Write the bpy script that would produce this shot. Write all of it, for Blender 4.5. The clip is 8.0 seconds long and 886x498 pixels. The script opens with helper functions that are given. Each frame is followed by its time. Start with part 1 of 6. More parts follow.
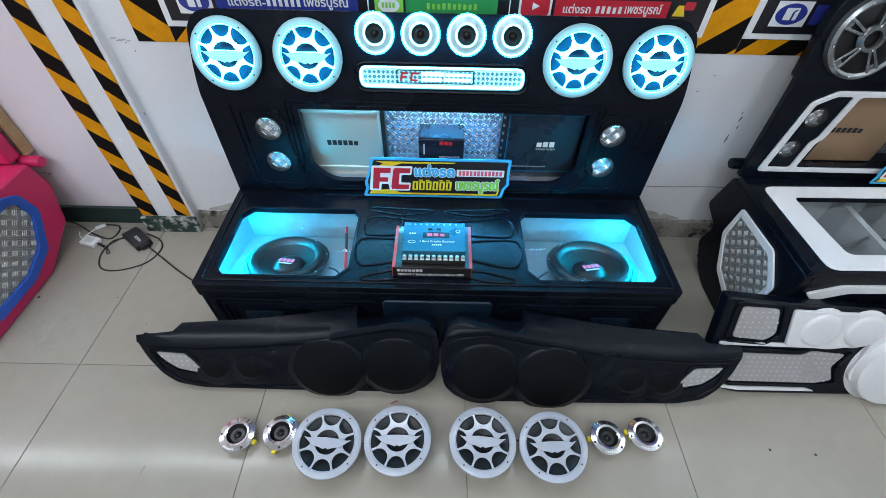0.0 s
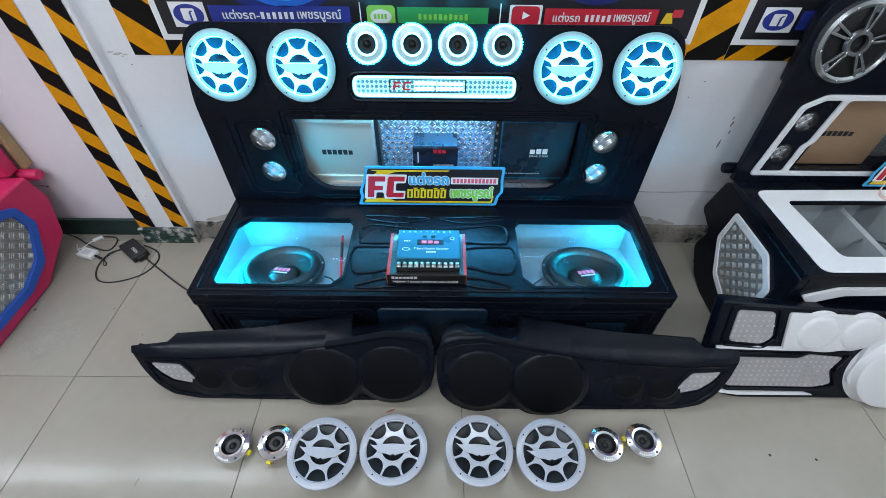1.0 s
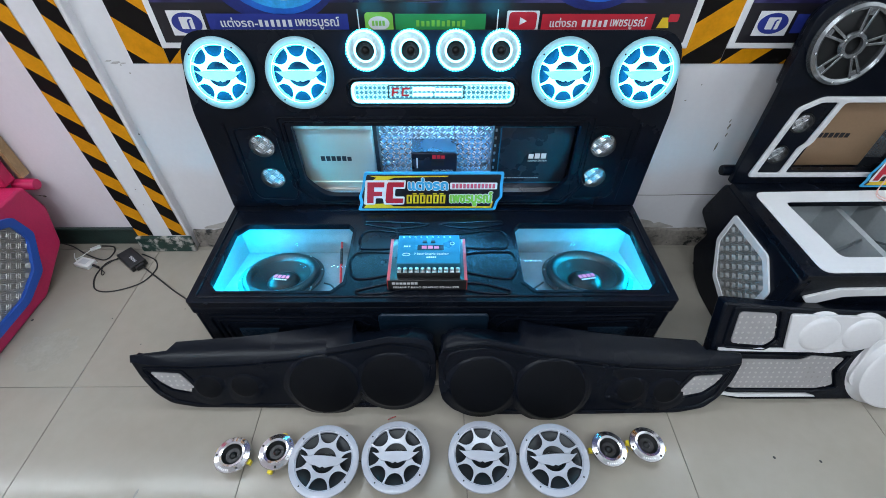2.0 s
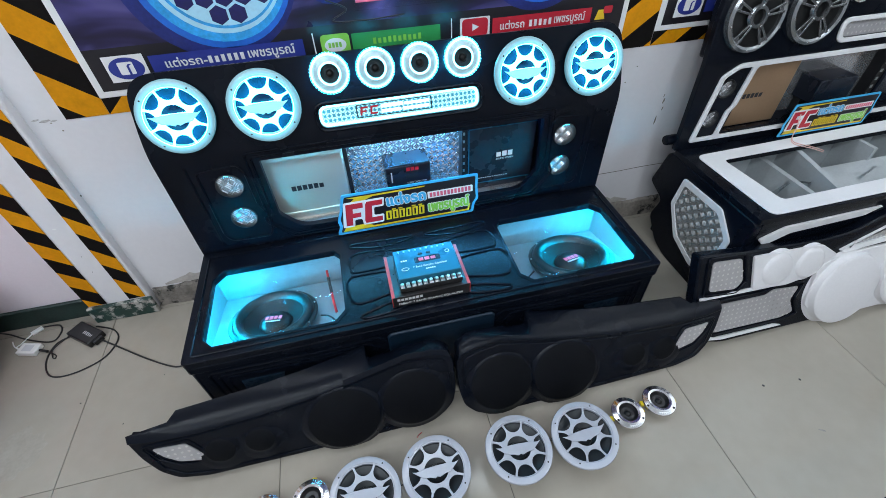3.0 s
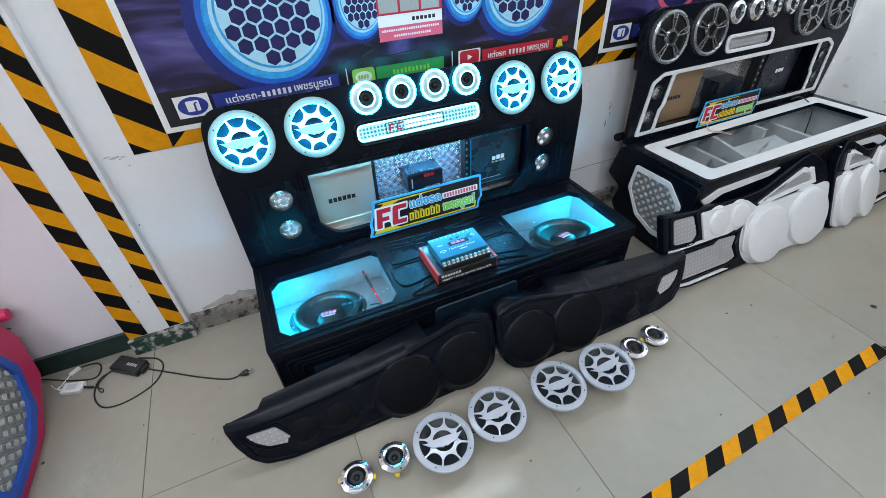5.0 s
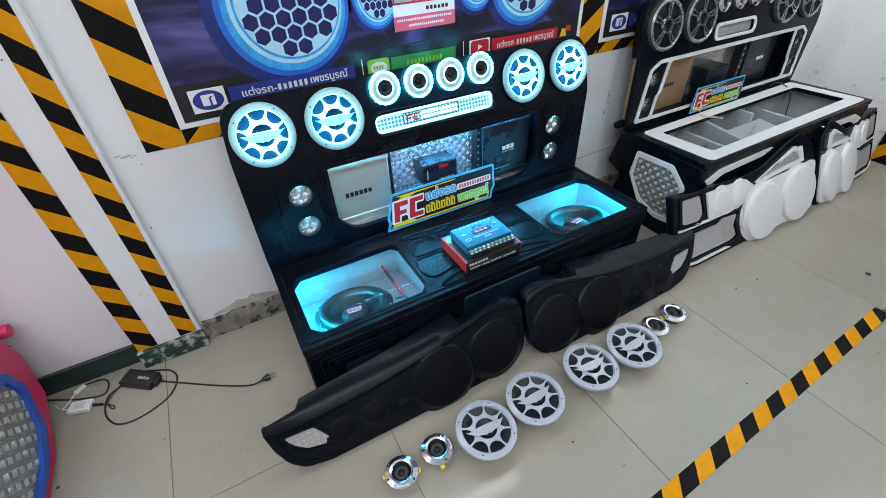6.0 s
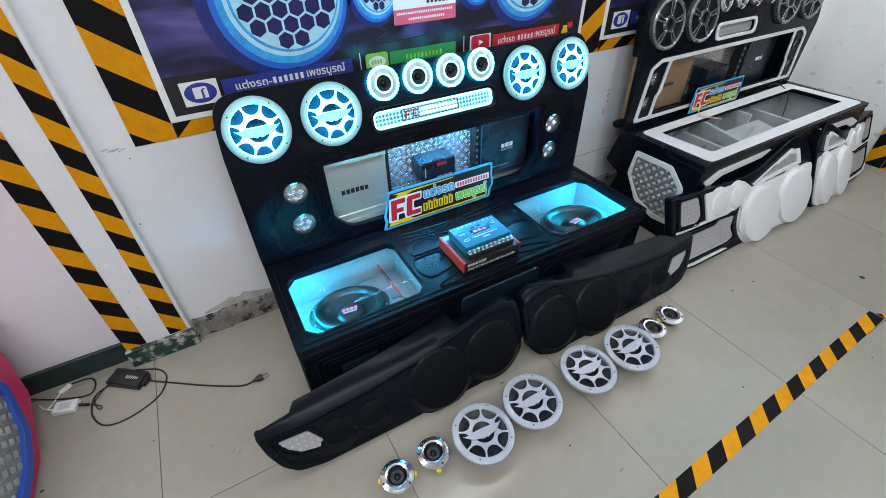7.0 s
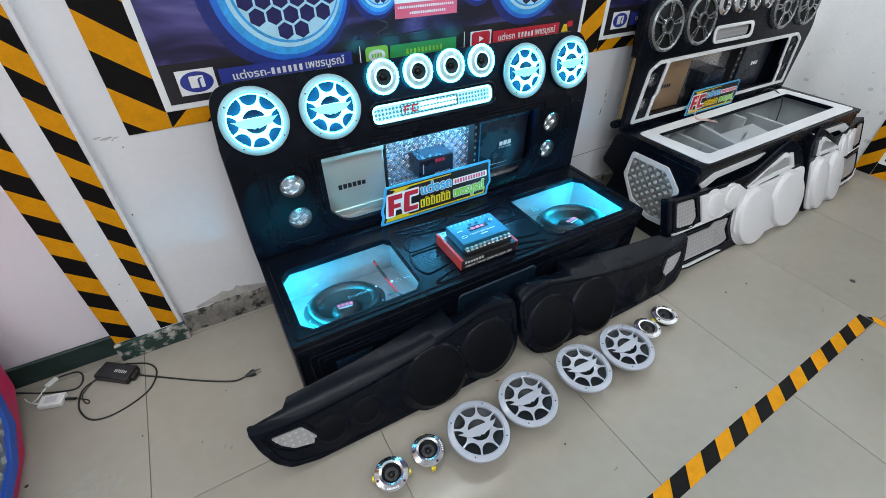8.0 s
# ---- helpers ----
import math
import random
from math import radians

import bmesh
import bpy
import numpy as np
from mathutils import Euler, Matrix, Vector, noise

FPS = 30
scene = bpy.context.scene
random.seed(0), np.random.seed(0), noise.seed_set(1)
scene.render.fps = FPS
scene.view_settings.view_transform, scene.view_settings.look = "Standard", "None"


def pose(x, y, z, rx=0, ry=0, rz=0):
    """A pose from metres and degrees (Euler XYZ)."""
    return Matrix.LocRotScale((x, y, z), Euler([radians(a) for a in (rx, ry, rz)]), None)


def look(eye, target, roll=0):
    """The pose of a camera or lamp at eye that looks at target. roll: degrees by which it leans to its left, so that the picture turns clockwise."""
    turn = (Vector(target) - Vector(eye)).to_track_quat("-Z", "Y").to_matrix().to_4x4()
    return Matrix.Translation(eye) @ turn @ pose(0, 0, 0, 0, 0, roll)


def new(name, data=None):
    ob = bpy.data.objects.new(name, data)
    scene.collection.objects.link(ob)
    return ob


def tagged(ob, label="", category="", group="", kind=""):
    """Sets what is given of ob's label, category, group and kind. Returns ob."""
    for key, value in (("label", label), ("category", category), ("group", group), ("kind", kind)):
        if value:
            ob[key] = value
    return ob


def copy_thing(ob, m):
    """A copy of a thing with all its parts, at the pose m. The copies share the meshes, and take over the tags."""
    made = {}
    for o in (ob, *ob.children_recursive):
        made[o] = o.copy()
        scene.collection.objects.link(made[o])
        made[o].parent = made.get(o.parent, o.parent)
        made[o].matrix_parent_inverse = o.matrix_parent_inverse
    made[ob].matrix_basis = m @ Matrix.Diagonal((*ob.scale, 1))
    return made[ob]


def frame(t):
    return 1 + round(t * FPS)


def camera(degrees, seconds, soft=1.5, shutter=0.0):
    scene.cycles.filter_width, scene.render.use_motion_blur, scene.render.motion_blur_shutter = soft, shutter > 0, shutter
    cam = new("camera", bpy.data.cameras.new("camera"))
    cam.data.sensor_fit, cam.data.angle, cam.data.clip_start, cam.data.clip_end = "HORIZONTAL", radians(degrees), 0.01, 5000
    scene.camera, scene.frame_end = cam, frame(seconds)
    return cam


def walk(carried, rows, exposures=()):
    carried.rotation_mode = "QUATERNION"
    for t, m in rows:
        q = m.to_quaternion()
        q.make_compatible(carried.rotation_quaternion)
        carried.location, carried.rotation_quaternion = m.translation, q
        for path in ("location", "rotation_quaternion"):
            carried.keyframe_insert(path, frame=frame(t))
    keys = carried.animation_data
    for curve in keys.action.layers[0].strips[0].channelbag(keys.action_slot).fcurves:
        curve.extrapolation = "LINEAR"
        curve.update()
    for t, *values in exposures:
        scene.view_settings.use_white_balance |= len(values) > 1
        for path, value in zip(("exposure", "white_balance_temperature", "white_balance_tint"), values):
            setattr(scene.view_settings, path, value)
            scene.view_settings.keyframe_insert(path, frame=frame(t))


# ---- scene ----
cam = camera(90.9, 8.0, soft=0.65)
PATH = [
    (0, (1.12, -0.651, 1.259), (1.128, 0.712, -0.204), 1.4),
    (0.5, (1.127, -0.655, 1.26), (1.132, 0.733, -0.18), 0.9),
    (1, (1.138, -0.659, 1.255), (1.142, 0.738, -0.176), 0.6),
    (1.2, (1.140, -0.659, 1.254), (1.146, 0.740, -0.175), 0.6),
    (2.3, (1.117, -0.659, 1.251), (1.144, 0.763, -0.155), -0.3),
    (2.5, (1.069, -0.663, 1.255), (1.142, 0.759, -0.149), -1.2),
    (3, (0.965, -0.646, 1.262), (1.271, 0.759, -0.128), -2.2),
    (3.5, (0.909, -0.672, 1.279), (1.339, 0.741, -0.069), -1.5),
    (4, (0.814, -0.757, 1.275), (1.285, 0.65, -0.066), -1.7),
    (4.5, (0.723, -0.838, 1.286), (1.255, 0.588, -0.01), -1.1),
    (5, (0.606, -0.845, 1.296), (1.209, 0.595, 0.045), -2.7),
    (5.2, (0.543, -0.840, 1.287), (1.178, 0.604, 0.057), -3.6),
    (6.3, (0.434, -0.774, 1.248), (1.172, 0.613, 0.011), -2.3),
    (6.5, (0.436, -0.767, 1.251), (1.175, 0.616, 0.006), -2.2),
    (7, (0.435, -0.752, 1.252), (1.184, 0.613, -0.004), -1.3),
    (7.5, (0.426, -0.748, 1.244), (1.191, 0.609, -0.01), -0.4),
    (8, (0.42, -0.742, 1.239), (1.201, 0.603, -0.019), 0.5),
]
walk(cam, [(t, look(eye, target, roll)) for t, eye, target, roll in PATH],
     exposures=((0.0, 0.0, 6370, 13), (2.5, 0.0, 6370, 13), (4.0, 0.0, 6440, 13), (5.0, -0.02, 6540, 12), (6.5, -0.04, 6720, 13), (8.0, -0.04, 6720, 13)))

# ---- light ----
world = bpy.data.worlds.new("room_world")
scene.world = world
world.use_nodes = True
world.node_tree.nodes["Background"].inputs[0].default_value = (0.8, 0.85, 0.9, 1)
world.node_tree.nodes["Background"].inputs[1].default_value = 0.05
TUBE_WATTS = 14.5


def tube_lamp(x, y, z, watts, rx=0, ry=0):
    """The light of one fluorescent tube, 1.2 m long; rx and ry turn it from straight down."""
    data = bpy.data.lights.new("tube_light", "AREA")
    data.shape, data.size, data.size_y = "RECTANGLE", 1.2, 0.05
    data.energy, data.color = watts, (0.84, 0.945, 1.0)
    ob = new("tube_light", data)
    ob.matrix_world = pose(x, y, z, rx, ry)
    return ob


# Rows at y -1.5 and -3.0 are unseen tubes added for general light.
TUBES = [(-2.2, 0.56), (-0.9, 0.56), (0.4, 0.56), (1.7, 0.56), (3.0, 0.56), (-1.2, -1.5), (0.4, -1.5), (2.0, -1.5), (3.2, -1.5), (-0.6, -3.0), (1.4, -3.0)]
for tx, ty in TUBES:
    # East tubes run stronger and turned, only to brighten the side wall.
    tube_lamp(tx, ty, 2.79, TUBE_WATTS * (0.55 if ty > 0 else 1.35) * {3.0: 4.0, 2.0: 1.1, 3.2: 2.5}.get(tx, 1.35 if tx < 0 and ty < 0 else 1.0), 12 if ty < 0 else 0, -75 if tx > 2.8 else (-52 if tx > 1.9 else (-12 if tx > 1.5 else 0)))


# ---- materials ----
def mat(name, base, rough=0.5, metal=0.0, vary=0.15, scale=6.0, fine=120.0, bump=0.0, bump_scale=300.0, spec=0.5, coat=0.0, glow=0.0, glow_color=None, alpha=None, rough_vary=0.1, dirt=None, dirt_at=0.62, dirt_scale=4.0):
    """A surface with stains and grain at two scales, and fine relief."""
    m = bpy.data.materials.new(name)
    m.use_nodes = True
    nt = m.node_tree
    b = nt.nodes["Principled BSDF"]
    b.inputs["Roughness"].default_value, b.inputs["Metallic"].default_value = rough, metal
    b.inputs["Specular IOR Level"].default_value, b.inputs["Coat Weight"].default_value = spec, coat
    b.inputs["Coat Roughness"].default_value = 0.08
    base = tuple(base)
    b.inputs["Base Color"].default_value = (*base, 1)
    co = nt.nodes.new("ShaderNodeTexCoord")
    link = nt.links.new
    if vary > 0:
        n1, n2 = nt.nodes.new("ShaderNodeTexNoise"), nt.nodes.new("ShaderNodeTexNoise")
        n1.inputs["Scale"].default_value, n2.inputs["Scale"].default_value = scale, fine
        n1.inputs["Detail"].default_value, n2.inputs["Detail"].default_value = 5, 3
        for n in (n1, n2):
            link(co.outputs["Object"], n.inputs["Vector"])
        add = nt.nodes.new("ShaderNodeMath")
        add.operation = "MULTIPLY_ADD"
        link(n1.outputs["Fac"], add.inputs[0])
        add.inputs[1].default_value = 0.65
        half = nt.nodes.new("ShaderNodeMath")
        half.operation = "MULTIPLY"
        link(n2.outputs["Fac"], half.inputs[0])
        half.inputs[1].default_value = 0.35
        link(half.outputs[0], add.inputs[2])
        ramp = nt.nodes.new("ShaderNodeValToRGB")
        ramp.color_ramp.elements[0].position, ramp.color_ramp.elements[1].position = 0.3, 0.7
        ramp.color_ramp.elements[0].color = (*[c * (1 - vary) for c in base], 1)
        ramp.color_ramp.elements[1].color = (*[min(1, c * (1 + vary)) for c in base], 1)
        link(add.outputs[0], ramp.inputs[0])
        out = ramp.outputs[0]
        if dirt:
            n3 = nt.nodes.new("ShaderNodeTexNoise")
            n3.inputs["Scale"].default_value, n3.inputs["Detail"].default_value = dirt_scale, 8
            n3.inputs["Roughness"].default_value = 0.65
            link(co.outputs["Object"], n3.inputs["Vector"])
            r3 = nt.nodes.new("ShaderNodeValToRGB")
            r3.color_ramp.elements[0].position, r3.color_ramp.elements[1].position = dirt_at, dirt_at + 0.08
            link(n3.outputs["Fac"], r3.inputs[0])
            mix = nt.nodes.new("ShaderNodeMix")
            mix.data_type = "RGBA"
            link(r3.outputs[0], mix.inputs[0])
            link(out, mix.inputs[6])
            mix.inputs[7].default_value = (*dirt, 1)
            out = mix.outputs[2]
        link(out, b.inputs["Base Color"])
        rr = nt.nodes.new("ShaderNodeMapRange")
        rr.inputs["To Min"].default_value, rr.inputs["To Max"].default_value = max(0.02, rough - rough_vary), min(1, rough + rough_vary)
        link(n1.outputs["Fac"], rr.inputs["Value"])
        link(rr.outputs[0], b.inputs["Roughness"])
    if bump > 0:
        nb = nt.nodes.new("ShaderNodeTexNoise")
        nb.inputs["Scale"].default_value, nb.inputs["Detail"].default_value = bump_scale, 4
        link(co.outputs["Object"], nb.inputs["Vector"])
        bp = nt.nodes.new("ShaderNodeBump")
        bp.inputs["Strength"].default_value, bp.inputs["Distance"].default_value = bump, 0.002
        link(nb.outputs["Fac"], bp.inputs["Height"])
        link(bp.outputs[0], b.inputs["Normal"])
    if glow > 0:
        b.inputs["Emission Color"].default_value = (*(glow_color or base), 1)
        b.inputs["Emission Strength"].default_value = glow
    return m


def glass(name, tint=(0.95, 0.98, 1.0), ior=1.3, rough=0.0):
    m = mat(name, tint, rough, vary=0)
    b = m.node_tree.nodes["Principled BSDF"]
    b.inputs["Transmission Weight"].default_value, b.inputs["IOR"].default_value = 1.0, ior
    return m


# Blue in this black stands in for the cyan lights' spill on the leatherette.
LEATHER = mat("black_leatherette", (0.0030, 0.0046, 0.0090), 0.27, vary=0.2, scale=5, fine=400, bump=0.08, bump_scale=900, spec=0.15, rough_vary=0.04)
LEATHER_FLAT = mat("black_foam_cloth", (0.0035, 0.0042, 0.0060), 0.6, vary=0.2, scale=9, fine=500, bump=0.1, bump_scale=1200, spec=0.1)
BLACK_PLASTIC = mat("black_plastic", (0.012, 0.012, 0.013), 0.35, vary=0.15)
RUBBER = mat("rubber_surround", (0.006, 0.0065, 0.007), 0.36, vary=0.15, spec=0.45)
CONE = mat("black_cone", (0.006, 0.0065, 0.007), 0.42, vary=0.2, spec=0.3)
WHITE_PLASTIC = mat("white_gloss_plastic", (0.38, 0.40, 0.455), 0.25, vary=0.04, coat=0.4)
WHITE_LEATHER = mat("white_leatherette", (0.70, 0.69, 0.70), 0.5, vary=0.05, bump=0.25, bump_scale=900)
WHITE_TRIM = mat("white_trim", (0.74, 0.74, 0.75), 0.4, vary=0.04)
# These acrylics glow themselves in place of LED light passing through them.
LIT_PLASTIC = mat("lit_white_acrylic", (0.6, 0.8, 0.85), 0.35, vary=0.03, glow=22.0, glow_color=(0.04, 0.54, 0.98))
LIT_WING = mat("lit_cyan_acrylic", (0.4, 0.75, 0.8), 0.3, vary=0.03, glow=0.75, glow_color=(0.12, 0.8, 0.95))
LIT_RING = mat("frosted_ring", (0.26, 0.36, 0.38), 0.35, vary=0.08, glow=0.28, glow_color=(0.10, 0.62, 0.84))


def ring_glow(m, r0, r1, strength):
    """Lets a ring of frosted acrylic glow most beside the lamp ring at its inner edge."""
    nt = m.node_tree
    co, sep, ln, mr = (nt.nodes.new("ShaderNode" + k) for k in ("TexCoord", "VectorMath", "VectorMath", "MapRange"))
    sep.operation, ln.operation = "MULTIPLY", "LENGTH"
    sep.inputs[1].default_value = (1, 1, 0)
    nt.links.new(co.outputs["Object"], sep.inputs[0])
    nt.links.new(sep.outputs[0], ln.inputs[0])
    nt.links.new(ln.outputs["Value"], mr.inputs["Value"])
    mr.inputs["From Min"].default_value, mr.inputs["From Max"].default_value = r0, r1
    mr.inputs["To Min"].default_value, mr.inputs["To Max"].default_value = strength, strength * 0.18
    nt.links.new(mr.outputs[0], nt.nodes["Principled BSDF"].inputs["Emission Strength"])


ring_glow(LIT_RING, 0.072, 0.087, 1.3)
LED_CYAN = mat("cyan_led", (0.5, 0.9, 1.0), 0.4, vary=0, glow=30.0, glow_color=(0.01, 0.60, 0.92))
LED_STRIP = mat("cyan_led_strip", (0.5, 0.9, 1.0), 0.4, vary=0, glow=880.0, glow_color=(0.0, 0.39, 0.66))
LED_WHITE = mat("white_led_ring", (0.8, 0.95, 1.0), 0.4, vary=0, glow=4.5, glow_color=(0.16, 0.8, 1.0))
SLATE_CONE = mat("slate_grey_cone", (0.016, 0.020, 0.024), 0.4, vary=0.2, spec=0.4)
# Teal grey puts the LED light on a black throat into its colour.
CYAN_TINT_HORN = mat("horn_painted_cyan_lit", (0.035, 0.06, 0.07), 0.25, vary=0.15)
# Teal base stands in for cyan LED light falling on a dark cone.
CYAN_TINT_CONE = mat("cone_painted_cyan_lit", (0.003, 0.030, 0.050), 0.8, vary=0.2, spec=0.1)
SILVER_LINING = mat("silver_foil_lining", (0.25, 0.28, 0.30), 0.38, 0.35, vary=0.12, scale=40, fine=420, bump=0.5, bump_scale=420)
ALU = mat("aluminium_checker", (0.68, 0.69, 0.71), 0.24, 0.8, vary=0.1, fine=60)
# Faint glow stands in for light the LED rings send through the flange.
CLEAR_FLANGE = mat("clear_knurled_flange", (0.34, 0.38, 0.40), 0.3, 0.3, vary=0.3, scale=60, fine=400, glow=0.22, glow_color=(0.35, 0.85, 1.0))
ALU_WHITE = mat("pale_checker_plate", (0.44, 0.43, 0.44), 0.36, 0.4, vary=0.1, fine=60)
FROST_DOT = mat("pale_plate_dot", (0.60, 0.59, 0.58), 0.3, 0.3, vary=0.05)
CHROME = mat("polished_aluminium", (0.80, 0.80, 0.82), 0.14, 1.0, vary=0.05)
DARK_FOIL = mat("dark_foil", (0.006, 0.020, 0.040), 0.4, 0.3, vary=0.3, scale=30, bump=0.6, bump_scale=200)
GREY_CHECKER = mat("grey_checker", (0.34, 0.34, 0.33), 0.42, 0.6, vary=0.12, scale=20)
STEEL = mat("steel", (0.6, 0.6, 0.6), 0.3, 1.0, vary=0.1)
CLEAR = glass("clear_acrylic", ior=1.12)
GOLD_ALU = mat("champagne_aluminium", (0.62, 0.56, 0.47), 0.35, 0.6, vary=0.05, fine=300)
BRONZE_ALU = mat("bronze_aluminium", (0.42, 0.27, 0.16), 0.4, 0.5, vary=0.08)
AMP_BLACK = mat("black_anodised", (0.016, 0.021, 0.034), 0.28, 0.3, vary=0.1)
BLUE_ALU = mat("blue_anodised", (0.011, 0.13, 0.21), 0.3, 0.3, vary=0.08)
GREY_PRINT = mat("grey_print", (0.55, 0.56, 0.58), 0.5, vary=0)
WHITE_PRINT = mat("white_print", (0.82, 0.82, 0.82), 0.45, vary=0)
BLACK_PRINT = mat("black_print", (0.012, 0.011, 0.016), 0.35, vary=0.1)
RED_PRINT = mat("red_print", (0.55, 0.02, 0.04), 0.4, vary=0.05)
PINK_PRINT = mat("pink_print", (0.75, 0.12, 0.20), 0.4, vary=0.05)
YELLOW_PRINT = mat("yellow_print", (0.80, 0.55, 0.02), 0.4, vary=0.05)
GREEN_PRINT = mat("green_print", (0.03, 0.30, 0.08), 0.4, vary=0.05)
LIME_PRINT = mat("lime_print", (0.25, 0.60, 0.08), 0.4, vary=0.05)
CYAN_PRINT = mat("cyan_print", (0.05, 0.42, 0.75), 0.4, vary=0.05)
BLUE_PRINT = mat("blue_print", (0.025, 0.04, 0.27), 0.4, vary=0.05)
NAVY_PRINT = mat("navy_print", (0.012, 0.012, 0.10), 0.35, vary=0.3, scale=20)
HALO_PRINT = mat("glow_blue_print", (0.03, 0.36, 0.80), 0.35, vary=0.3, scale=30)
PALE_PRINT = mat("pale_cyan_print", (0.42, 0.74, 0.92), 0.35, vary=0.1, scale=40)


def picture_print():
    """A dark violet night picture with soft pale clouds."""
    m = mat("night_picture_print", (0.02, 0.018, 0.06), 0.3, vary=0.3)
    nt = m.node_tree
    co, mp, n, r = (nt.nodes.new("ShaderNode" + k) for k in ("TexCoord", "Mapping", "TexNoise", "ValToRGB"))
    mp.inputs["Scale"].default_value = (1.0, 1.0, 2.2)
    n.inputs["Scale"].default_value, n.inputs["Detail"].default_value, n.inputs["Distortion"].default_value = 3.2, 3.0, 1.2
    nt.links.new(co.outputs["Object"], mp.inputs["Vector"])
    nt.links.new(mp.outputs[0], n.inputs["Vector"])
    nt.links.new(n.outputs["Fac"], r.inputs[0])
    e = r.color_ramp.elements
    e[0].position, e[0].color = 0.36, (0.006, 0.005, 0.018, 1)
    e[1].position, e[1].color = 0.68, (0.20, 0.19, 0.42, 1)
    for at, c in ((0.47, (0.018, 0.014, 0.065, 1)), (0.57, (0.07, 0.06, 0.21, 1))):
        x = e.new(at)
        x.color = c
    nt.links.new(r.outputs[0], nt.nodes["Principled BSDF"].inputs["Base Color"])
    return m


MUTED_PRINT = picture_print()
DEEP_PRINT = mat("deep_blue_print", (0.012, 0.022, 0.16), 0.35, vary=0.4, scale=12)
AZURE_PRINT = mat("azure_print", (0.015, 0.14, 0.62), 0.35, vary=0.2, scale=20)
TAPE_YELLOW = mat("yellow_tape", (0.66, 0.265, 0.003), 0.5, spec=0.15, vary=0.12, scale=30, dirt=(0.30, 0.15, 0.03), dirt_at=0.70, dirt_scale=18)
TAPE_BLACK = mat("black_tape", (0.006, 0.005, 0.005), 0.5, spec=0.12, vary=0.2, scale=30)
WALL_PAINT = mat("white_wall_paint", (0.74, 0.725, 0.745), 0.6, vary=0.04, scale=2.5, fine=60, bump=0.15, bump_scale=60, dirt=(0.60, 0.57, 0.56), dirt_at=0.70, dirt_scale=2.2)
# Base paler than WALL_PAINT to make up for missing light on the east wall.
WALL_SCUFFED = mat("scuffed_wall_paint", (0.84, 0.84, 0.83), 0.6, vary=0.06, scale=3.5, fine=60, bump=0.3, bump_scale=45, dirt=(0.55, 0.54, 0.53), dirt_at=0.60, dirt_scale=6)
WALL_PINK = mat("pinkish_wall_paint", (0.72, 0.66, 0.70), 0.6, vary=0.04, scale=2.5, bump=0.15, bump_scale=60)
CEIL_PAINT = mat("ceiling_paint", (0.75, 0.75, 0.75), 0.8, vary=0.03)
GREEN_BASE = mat("worn_green_skirting", (0.013, 0.032, 0.028), 0.5, vary=0.4, scale=20, bump=0.3, bump_scale=90)
GREEN_WORN = mat("chipped_green_skirting", (0.016, 0.045, 0.036), 0.55, vary=0.4, scale=20, dirt=(0.42, 0.40, 0.37), dirt_at=0.51, dirt_scale=22, bump=0.4, bump_scale=90)
CONCRETE = mat("broken_plaster", (0.23, 0.205, 0.18), 0.85, vary=0.5, scale=14, fine=90, bump=1.0, bump_scale=45, dirt=(0.018, 0.020, 0.018), dirt_at=0.53, dirt_scale=20)
GROUT = mat("dark_grout", (0.13, 0.115, 0.10), 0.8, vary=0.2)
PINK_LEATHER = mat("hot_pink_leatherette", (0.55, 0.018, 0.10), 0.45, vary=0.12, bump=0.3, bump_scale=700)
BLUE_LEATHER = mat("blue_leatherette", (0.015, 0.085, 0.42), 0.42, vary=0.12, bump=0.3, bump_scale=700)
CARD_BLACK = mat("black_carton", (0.012, 0.012, 0.013), 0.3, vary=0.1, coat=0.3)
CARD_RED = mat("red_carton", (0.55, 0.035, 0.025), 0.35, vary=0.06)
CABLE = mat("black_cable", (0.012, 0.012, 0.013), 0.45, vary=0.1)
CABLE_RED = mat("red_cable", (0.45, 0.015, 0.02), 0.45, vary=0.05)
CABLE_WHITE = mat("white_cable", (0.75, 0.75, 0.73), 0.45, vary=0.05)
CABLE_PINK = mat("pale_wire", (0.70, 0.45, 0.40), 0.5, vary=0.05)
YELLOW_PLASTIC = mat("yellow_plastic", (0.80, 0.62, 0.02), 0.4, vary=0.05)
GREY_BOARD = mat("grey_painted_board", (0.40, 0.43, 0.44), 0.45, vary=0.12, scale=8)
WOOD = mat("raw_plywood", (0.42, 0.27, 0.13), 0.6, vary=0.25, scale=10, bump=0.2, bump_scale=90)
GREY_GRILLE = mat("grey_speaker_grille", (0.26, 0.27, 0.28), 0.2, 0.75, vary=0.12, scale=40)


